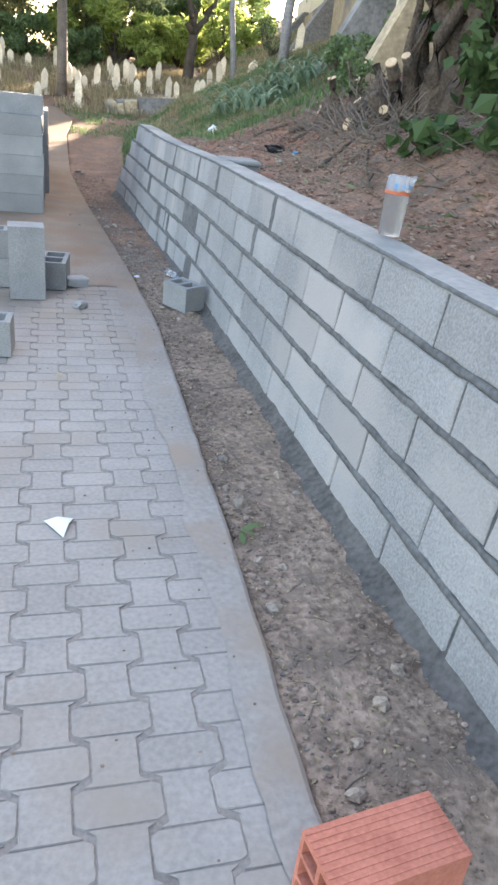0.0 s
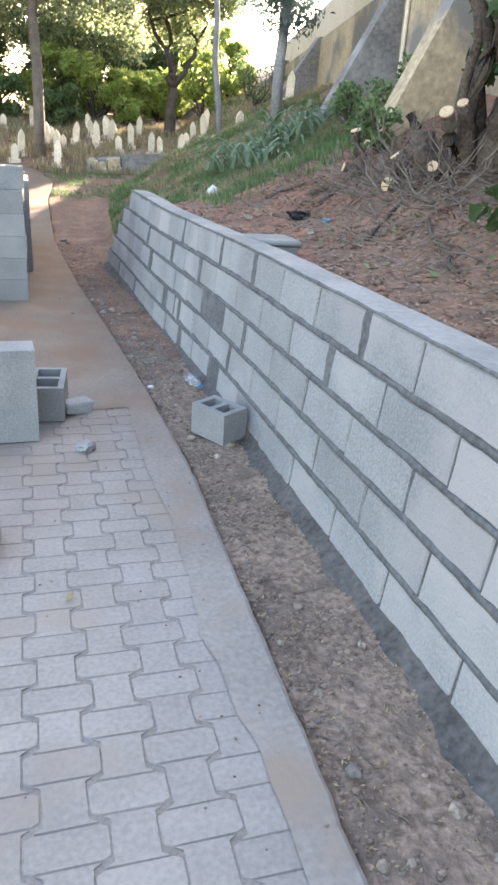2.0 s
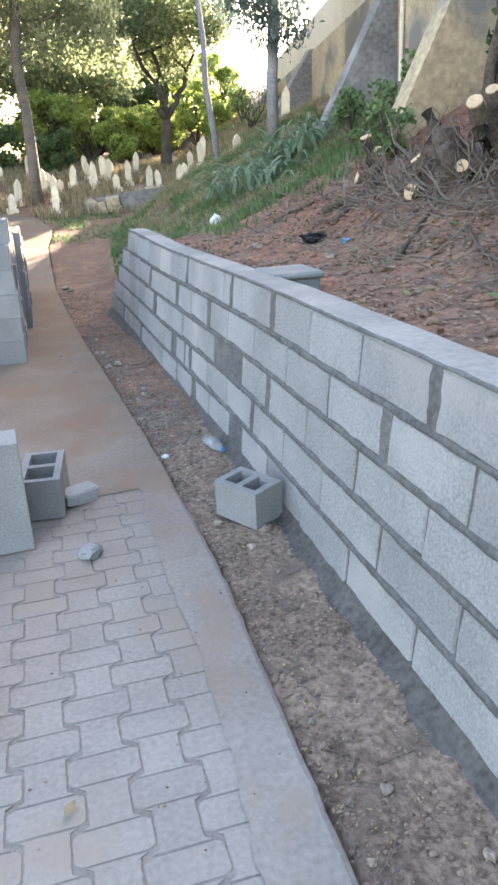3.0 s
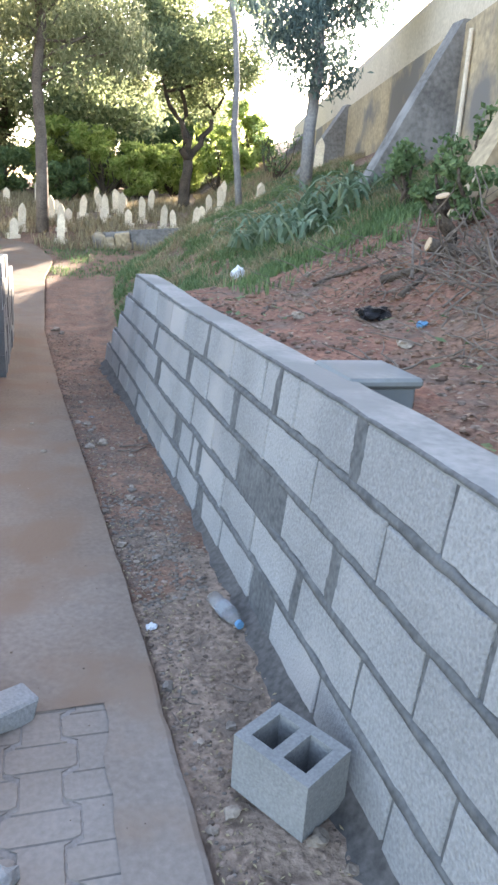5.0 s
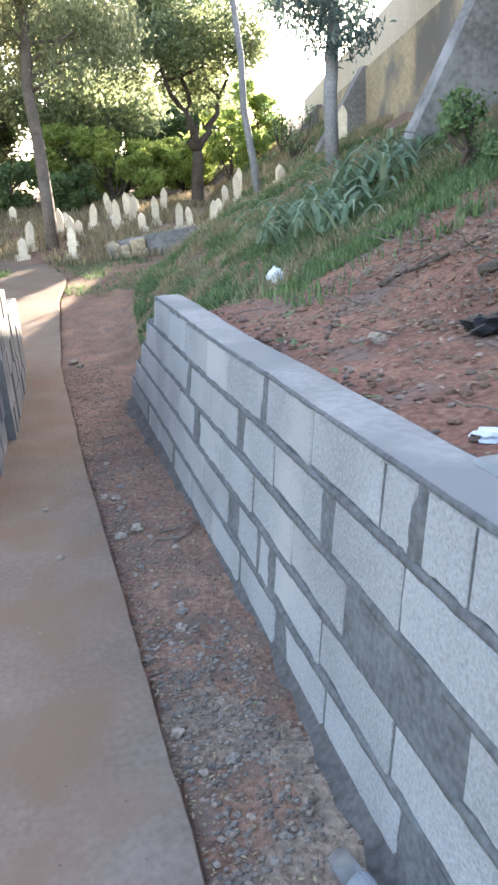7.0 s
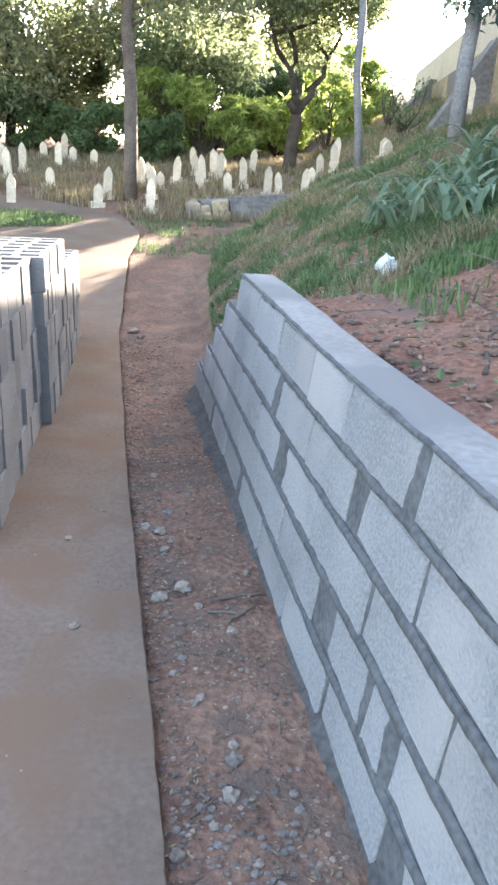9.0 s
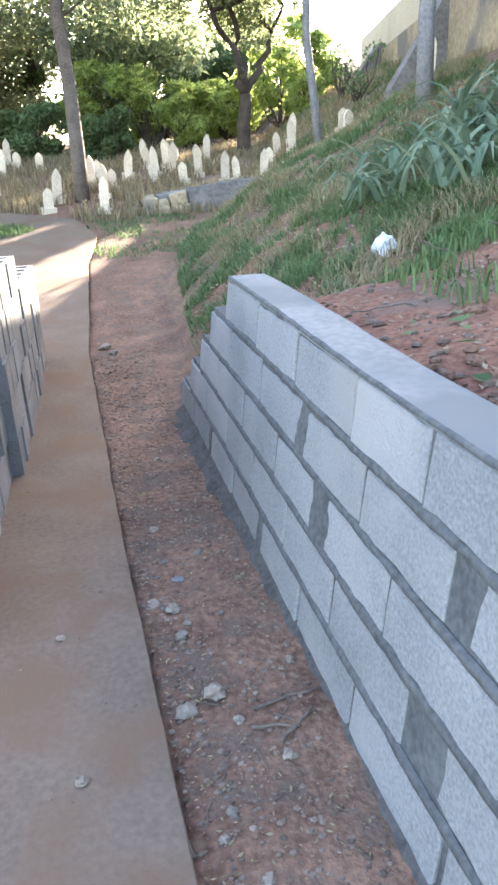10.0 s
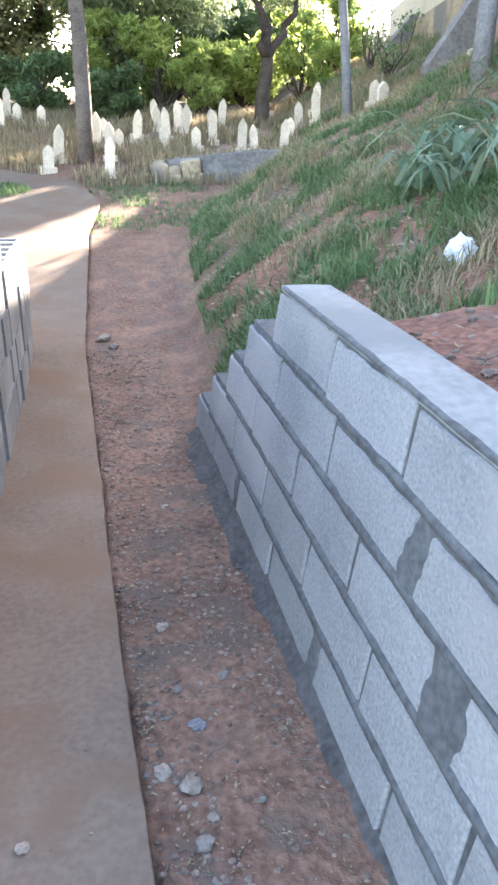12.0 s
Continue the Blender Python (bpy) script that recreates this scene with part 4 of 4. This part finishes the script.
for k, (t_x, t_y, s) in enumerate(((0.72, 2.40, 0.035), (0.95, 2.62, 0.026), (0.70, 2.02, 0.022), (0.78, 1.98, 0.017), (0.68, 1.75, 0.03), (0.86, 1.3, 0.03), (0.98, 5.05, 0.03), (1.03, 4.95, 0.022), (1.0, 5.55, 0.028), (1.02, 5.42, 0.022), (0.70, 8.55, 0.038), (0.60, 8.5, 0.035), (0.75, 8.42, 0.018), (0.86, 8.25, 0.02), (0.62, 9.05, 0.03), (0.55, 9.1, 0.026), (0.60, 9.7, 0.024), (0.97, 8.65, 0.02), (0.45, 13.2, 0.06), (0.52, 13.0, 0.04), (0.66, 6.9, 0.024), (0.62, 7.35, 0.022), (0.75, 3.1, 0.02), (0.84, 3.55, 0.022), (0.72, 7.9, 0.02), (0.80, 7.7, 0.018), (1.9, 8.1, 0.05), (2.1, 7.0, 0.05), (2.5, 9.6, 0.04))):
    stone(t_x, t_y, s, k + 1)
strng = random.Random(88)
for k in range(70):
    y = strng.uniform(0.9, 12.5)
    a, b = path_edge(y) + 0.04, wall_x(y, 0) - 0.12
    x = a + (b - a) * strng.random() ** 1.5
    stone(x, y, strng.choice((0.009, 0.011, 0.014, 0.018, 0.026)), 100 + k, None, M_RUBBLE if strng.random() < 0.35 else None)
litter("leaf_litter", scatter(2600, 24, lambda y: (path_edge(y) + 0.01, wall_x(y, 0) - 0.05), 0.8, 13.0, lambda x, y: 1.0 if x < path_edge(y) + 0.15 else 0.4), 0.008, L_STRAW, "straw bits and dead leaves on the bare earth", 5, 0.006)
stone(0.19, 5.06, 0.055, 51, 0.02, M_GREY_BLOCK)
stone(0.30, 8.25, 0.02, 52, 0.022)
stone(0.22, 8.9, 0.016, 53, 0.022)

# broken piece of block
bm = bm_box(-0.09, 0.09, -0.05, 0.05, 0, 0.06, 0.008, 0.018, random.Random(4))
shard = part("block_fragment", bm, M_GREY_BLOCK)
shard.matrix_world = pose(0.17, 5.66, 0.022, 4, 10, 30)
tagged(shard, "broken grey block fragment on the path", "rubble")

# ---- tombstones ----
def tombstone(h, w, t, seed):
    """Upright slab with a pointed, rounded head on a low plinth."""
    rr = random.Random(seed)
    prof = [(-w / 2, 0), (-w / 2, h * 0.74), (-w * 0.42, h * 0.82), (-w * 0.2, h * 0.93), (0, h), (w * 0.2, h * 0.93), (w * 0.42, h * 0.82), (w / 2, h * 0.74), (w / 2, 0)]
    n = len(prof)
    v = [(a, -t / 2, b) for a, b in prof] + [(a, t / 2, b) for a, b in prof]
    ob = thing("tombstone", "pale pointed upright tombstone in dry grass", "tombstone", group="tombstones")
    mesh_ob("slab", v, [tuple(range(n)), tuple(range(2 * n - 1, n - 1, -1))] + [(k, n + k, n + (k + 1) % n, (k + 1) % n) for k in range(n)], M_TOMB, ob)
    part("plinth", bm_box(-w * 0.8, w * 0.8, -t, t * 1.6, -0.1, 0.07, 0.012), M_TOMB, ob)
    return ob


protos = [tombstone(0.48, 0.15, 0.06, 1), tombstone(0.6, 0.16, 0.06, 2), tombstone(0.4, 0.17, 0.06, 3)]
spots = [(3.44, 22.1), (3.17, 22.0), (2.35, 22.2), (3.9, 21.7), (4.75, 19.0), (5.3, 17.2), (4.2, 22.4), (4.5, 22.9), (4.9, 23.2), (4.6, 22.0), (2.9, 24.0), (5.2, 20.6)]
rr = random.Random(77)
while len(spots) < 92:
    x, y = rr.uniform(-9.0, 3.4), rr.uniform(20.2, 26.0)
    if 1.2 < x < 3.7 and y < 21.9 or (x + 1.2 - (y - 20) * 0.4) ** 2 < 0.25 or abs(x - 0.31) < 0.35 and y < 21.6:
        continue
    if all((x - a) ** 2 + (y - b) ** 2 > 0.16 for a, b in spots):
        spots.append((x, y))
for k, (x, y) in enumerate(spots):
    p = pose(x, y, land(x, y) + 0.02, rr.uniform(-4, 4), rr.uniform(-5, 5), rr.uniform(-18, 18))
    if k < 3:
        protos[k].matrix_world = p
    else:
        copy_thing(protos[rr.randrange(3)], p)

ledge = thing("grave_kerb", "low crumbling stone and concrete grave surround on the bank", "grave surround", pose(1.45, 20.3, 0.66, 0, -5, 2))
part("front_wall", bm_box(0.75, 2.1, -0.1, 0.1, -0.1, 0.40, 0.02, 0.02, random.Random(2)), M_BUTTRESS, ledge, "grey concrete front")
part("side_wall", bm_box(0.0, 0.2, 0.13, 1.5, -0.1, 0.36, 0.03, 0.03, random.Random(3)), M_STAIN, ledge)
part("slab", bm_box(0.22, 2.1, 0.12, 1.5, 0.2, 0.36, 0.02), M_BUTTRESS, ledge)
krng = random.Random(19)
for k, (x, w, h) in enumerate(((-0.06, 0.26, 0.34), (0.2, 0.2, 0.28), (0.41, 0.32, 0.36), (0.08, 0.3, 0.16), (0.5, 0.24, 0.14))):
    part("stone", bm_box(x, x + w, -0.16 - 0.06 * (k > 2), 0.1, -0.12, h, 0.03, 0.025, krng), M_STAIN, ledge, "rough ochre stone")

# ---- small litter ----
def plastic(name, colour, clear=0.0, rough=0.25):
    m = bpy.data.materials.new(name)
    m.use_nodes = True
    n, l = m.node_tree.nodes, m.node_tree.links
    b = n["Principled BSDF"]
    tex = n.new("ShaderNodeTexNoise")
    tex.inputs["Scale"].default_value = 35
    hsv = n.new("ShaderNodeMix")
    hsv.data_type = "RGBA"
    l.new(tex.outputs["Fac"], hsv.inputs[0])
    hsv.inputs[6].default_value, hsv.inputs[7].default_value = (*colour, 1), (*[c * 0.75 for c in colour], 1)
    l.new(hsv.outputs[2], b.inputs["Base Color"])
    b.inputs["Roughness"].default_value = rough
    b.inputs["Transmission Weight"].default_value = clear
    b.inputs["IOR"].default_value = 1.2
    bp = n.new("ShaderNodeBump")
    bp.inputs["Strength"].default_value, bp.inputs["Distance"].default_value = 0.6, 0.01
    l.new(tex.outputs["Fac"], bp.inputs["Height"])
    l.new(bp.outputs[0], b.inputs["Normal"])
    return m


P_CLEAR = plastic("clear_film", (0.9, 0.93, 0.95), 0.92, 0.12)
P_WHITE = plastic("white_film", (0.75, 0.77, 0.8), 0.0, 0.4)
P_FILM = plastic("milky_film", (0.8, 0.84, 0.9), 0.7, 0.2)
P_BLUE = plastic("blue_plastic", (0.16, 0.38, 0.62), 0.1)
P_RED = plastic("orange_print", (0.75, 0.2, 0.1), 0.0, 0.4)
P_BLACK = plastic("black_film", (0.02, 0.02, 0.022), 0.0, 0.4)


def lathe(profile, sides=16):
    v, f = [], []
    for rr_, z in profile:
        v += [(rr_ * math.cos(6.28318 * k / sides), rr_ * math.sin(6.28318 * k / sides), z) for k in range(sides)]
    for j in range(len(profile) - 1):
        f += [(j * sides + k, j * sides + (k + 1) % sides, (j + 1) * sides + (k + 1) % sides, (j + 1) * sides + k) for k in range(sides)]
    return v, f


sleeve = thing("plastic_cup_sleeve", "clear crumpled plastic sleeve with an orange band standing on the wall", "plastic packaging", pose(1.365, 2.84, 0.985 + sag(2.84) + 0.02, 0, 2, 20))
v, f = lathe([(0.001, 0.0), (0.043, 0.002), (0.046, 0.05), (0.049, 0.12), (0.051, 0.168)])
mesh_ob("sleeve", [(x * (1 + 0.08 * noise.noise((x * 30, y * 30, z * 20))), y, z) for x, y, z in v], f, P_CLEAR, sleeve)
mesh_ob("band", *lathe([(0.0522, 0.166), (0.0526, 0.178)]), P_RED, sleeve, "orange printed band")
v, f = lathe([(0.0515, 0.178), (0.052, 0.215), (0.05, 0.235), (0.044, 0.238)])
mesh_ob("collar", [(x + (0.03 * max(0, z - 0.2) / 0.04 if x > 0.02 else 0), y, z + 0.012 * noise.noise((x * 40, y * 40, 0))) for x, y, z in v], f, P_FILM, sleeve, "folded whitish collar")

for a0 in (3.6, 4.2, 4.7, 5.2):
    pv_, pf_ = [], []
    for k in range(4):
        t = a0 + 0.1 * k
        pv_ += [(0.0545 * math.cos(t), 0.0545 * math.sin(t), 0.19), (0.0545 * math.cos(t), 0.0545 * math.sin(t), 0.208)]
    mesh_ob("printed_mark", pv_, [(2 * k, 2 * k + 2, 2 * k + 3, 2 * k + 1) for k in range(3)], P_BLUE, sleeve, "blue printed mark")

bottle = thing("plastic_bottle", "crushed clear plastic bottle with a blue cap on the earth", "bottle", pose(0.975, 6.29, land(0.975, 6.29) + 0.03, 90, 0, 13))
bv, bf = lathe([(0.001, 0), (0.03, 0.002), (0.033, 0.02), (0.031, 0.08), (0.034, 0.1), (0.033, 0.17), (0.026, 0.2), (0.014, 0.225), (0.013, 0.235)])
mesh_ob("body", [(x * (1 + 0.3 * noise.noise((x * 25, y * 25, z * 25))), y * (0.8 + 0.2 * noise.noise((0, y * 30, z * 18))), z) for x, y, z in bv], bf, P_CLEAR, bottle)
mesh_ob("label", *lathe([(0.0335, 0.09), (0.0355, 0.1), (0.0345, 0.15)]), P_FILM, bottle, "milky torn label")
mesh_ob("cap", *lathe([(0.0165, 0.228), (0.0165, 0.246), (0.001, 0.247)]), P_BLUE, bottle, "blue screw cap")


def crumple(name, label, category, x, y, z, s, mtl, seed, flat=0.5):
    bm = bmesh.new()
    bmesh.ops.create_icosphere(bm, subdivisions=3, radius=s)
    for v in bm.verts:
        q = v.co / s
        v.co *= 1 + 0.5 * noise.noise(q * 1.8 + Vector((seed, 0, 0))) + 0.2 * noise.noise(q * 5 + Vector((0, seed, 0)))
        v.co.z *= flat
    ob = part(name, bm, mtl)
    ob.matrix_world = pose(x, y, z + s * flat * 0.5, 0, 0, seed * 40)
    return tagged(ob, label, category)


crumple("plastic_bag", "crumpled white plastic bag in grass on the bank", "plastic bag", 2.32, 11.25, land(2.32, 11.25) + 0.03, 0.07, P_WHITE, 1, 1.0)
crumple("plastic_bag", "crumpled black plastic scrap on the red slope", "plastic bag", 2.28, 7.8, land(2.28, 7.8), 0.10, P_BLACK, 2, 0.5)
crumple("plastic_scrap", "small blue plastic scrap on the slope", "plastic scrap", 2.35, 7.3, land(2.35, 7.3), 0.035, P_BLUE, 3, 0.6)
crumple("plastic_scrap", "small pale blue plastic scrap on the earth", "plastic scrap", 0.66, 9.25, land(0.66, 9.25), 0.022, P_FILM, 4, 0.4)
crumple("plastic_scrap", "whitish crumpled wrapper on the earth", "plastic scrap", 0.70, 6.14, land(0.70, 6.14), 0.022, P_WHITE, 5, 0.5)
crumple("cement_bag_scrap", "torn grey paper sack scrap behind the wall", "paper scrap", 1.66, 6.75, land(1.66, 6.75), 0.055, P_WHITE, 6, 0.35)

# folded white paper on the pavers
pv = [(-0.05, 0.045, 0.004), (0.0, 0.05, 0.012), (0.055, 0.04, 0.003), (0.03, -0.01, 0.018), (-0.03, -0.005, 0.006), (0.0, -0.075, 0.003)]
paper = mesh_ob("paper_scrap", pv, [(0, 4, 3, 1), (1, 3, 2), (4, 5, 3)], P_WHITE)
sol = paper.modifiers.new("thick", "SOLIDIFY")
sol.thickness = 0.0015
paper.matrix_world = pose(0.015, 2.25, 0.018, 0, 0, 8)
tagged(paper, "folded white paper scrap on the pavers", "paper scrap")

# fallen green and dry leaves at the path's edge
for k, (x, y, a, L) in enumerate(((0.68, 2.2, 20, 0.10), (0.66, 2.1, 80, 0.09), (0.72, 2.15, 140, 0.08), (0.02, 3.7, 60, 0.05))):
    v, f = [], []
    for j in range(6):
        q = j / 5
        w = 0.014 * math.sin(math.pi * min(0.97, q + 0.06))
        v += [(q * L, -w, 0.012 + 0.02 * q * (1 - q)), (q * L, w, 0.012 + 0.02 * q * (1 - q) + 0.004)]
    f = [(2 * j, 2 * j + 2, 2 * j + 3, 2 * j + 1) for j in range(5)]
    ob = mesh_ob("fallen_leaf", v, f, L_GRASS if k < 3 else L_STRAW)
    ob.matrix_world = pose(x, y, (land(x, y) if x > 0.5 else 0.016), 0, 0, a)
    tagged(ob, "fallen long green leaf lying by the path" if k < 3 else "dry leaf lying on the pavers", "leaf")
for k, (x, y, a, L) in enumerate(((0.56, 8.0, 105, 0.12), (0.80, 8.45, 10, 0.22), (0.85, 8.3, 40, 0.16), (0.78, 8.38, -15, 0.14))):
    v, f = limb(random.Random(k), (0, 0, 0.006), (L, 0, 0.012), 0.006, 0.003, 5, 0.06)
    ob = mesh_ob("twig", v, f, M_TWIG)
    ob.matrix_world = pose(x, y, land(x, y), 0, 0, a)
    tagged(ob, "thin dry twig on the bare earth", "twig", "twigs")

# chips, straws and twigs strewn along the bare strip
r_t = random.Random(72)
ch = []
for x, y in scatter(420, 48, strip, 0.8, 12.5, lambda x, y: 1.0 if x < path_edge(y) + 0.2 else 0.35):
    t, L, rad = r_t.uniform(0, 6.283), r_t.uniform(0.03, 0.11), r_t.uniform(0.001, 0.003)
    x1, y1 = x + math.cos(t) * L, y + math.sin(t) * L
    if path_edge(y1) + 0.01 < x1 < wall_x(y1, 0) - 0.05:
        ch.append(limb(r_t, (x, y, land(x, y) + 0.003), (x1, y1, land(x1, y1) + 0.006), rad, rad * 0.6, 3, 0.1))
tagged(mesh_ob("twig_litter", *join(ch), M_TWIG), "thin broken twigs strewn on the bare earth", "twigs", kind="stuff")

# ---- red hollow clay brick ----
brick = thing("clay_brick", "red hollow clay brick lying on the earth beside the path", "brick", pose(0.62, 0.80, -0.01, 0, 0, 8))
BL, BW, BH, bt = 0.30, 0.15, 0.20, 0.012
bm = bmesh.new()
xs_b = [-BL / 2, BL / 2]
ys_b = [0, bt, BW / 2 - bt / 2, BW / 2 + bt / 2, BW - bt, BW]
zs_b = [0, bt, BH / 3, BH / 3 + bt, 2 * BH / 3, 2 * BH / 3 + bt, BH - bt, BH]
for i in range(5):
    for j in range(7):
        if not (i % 2 == 1 and j % 2 == 1):
            bm_box(-BL / 2, BL / 2, ys_b[i] - BW / 2, ys_b[i + 1] - BW / 2, zs_b[j], zs_b[j + 1], bm=bm)
bmesh.ops.remove_doubles(bm, verts=bm.verts, dist=0.0005)
part("shell", bm, M_BRICK, brick)
for k in range(9):
    part("rib", bm_box(-BL / 2 + 0.002, BL / 2 - 0.002, -BW / 2 + 0.012 + k * 0.0155, -BW / 2 + 0.018 + k * 0.0155, BH, BH + 0.0015), M_BRICK, brick)

# ---- blocks of the wall, piece by piece ----
for k, (y, length, z, h) in enumerate(BLOCKS):
    ob = new("block", block_mesh(length, h, k % 3))
    ob.parent = wall
    ob.matrix_world = face_pose(y, z, rng.uniform(-0.002, 0.003))

# ---- interlocking pavers ----
def paver_mesh(variant, wide):
    """A bulging or a waisted paver between two wavy joints."""
    r = random.Random(variant)
    L, w, a, top, g = 0.25, 0.16, 0.022, 0.06, 0.0011
    half = 0.052 if wide else L / 2 - 0.052
    steps = 12
    ring = []
    for side in (1, -1):
        for k in range(steps + 1):
            y = side * (-half + g + 2 * (half - g) * k / steps)
            q = (L / 2 - 0.052) + (0.052 - abs(y)) if wide else abs(y)
            t = min(1.0, max(-1.0, (q - (L / 2 - 0.052)) / 0.014))
            s_ = a * math.sin(t * math.pi / 2) + r.uniform(-0.0012, 0.0012)
            ring.append((side * (w / 2 + s_ - g), y))
    n = len(ring)
    v = [(x, y, 0) for x, y in ring] + [(x, y, top - 0.0045) for x, y in ring] + [(x - math.copysign(0.0028, x), y * (1 - 0.0028 / half), top + r.uniform(-0.0007, 0.0007)) for x, y in ring]
    f = [(j * n + k, j * n + (k + 1) % n, (j + 1) * n + (k + 1) % n, (j + 1) * n + k) for j in range(2) for k in range(n)]
    f.append(tuple(2 * n + k for k in range(n)))
    me = bpy.data.meshes.new("paver")
    me.from_pydata(v, [], f)
    me.materials.append(M_PAVER)
    me.update()
    return me


paved = thing("pavement_pavers", "worn grey-pink interlocking concrete pavers with sandy joints", "pavement", kind="structure")
part("bed", bm_box(-2.6, 0.53, -8.0, PAVED_TO + 0.02, -0.12, 0.0112), M_BED, paved)
pavers = {w: [paver_mesh(k, w) for k in range(4)] for w in (True, False)}
far_chunks = []
prng = random.Random(3)
for col in range(18):
    x = 0.45 - 0.16 * col
    for row in range(-66, 48):
        wide = (row + col) % 2 == 0
        y = 0.1 + 0.125 * row
        if y > PAVED_TO - 0.1:
            continue
        z = -0.045 + 0.0015 * noise.noise((x * 2, y * 2, 8)) + prng.uniform(-0.0008, 0.0008)
        me = pavers[wide][prng.randrange(4)]
        if col < 8 and 0.5 < y < 5.0:
            ob = new("paver", me)
            ob.parent = paved
            ob.matrix_world = pose(x, y, z, prng.uniform(-0.3, 0.3), prng.uniform(-0.3, 0.3), prng.uniform(-1.0, 1.0))
        else:
            far_chunks.append(([(p.co.x + x, p.co.y + y, p.co.z + z) for p in me.vertices], [tuple(q.vertices) for q in me.polygons]))
tagged(mesh_ob("pavers_beyond", *join(far_chunks), M_PAVER, paved), kind="stuff")
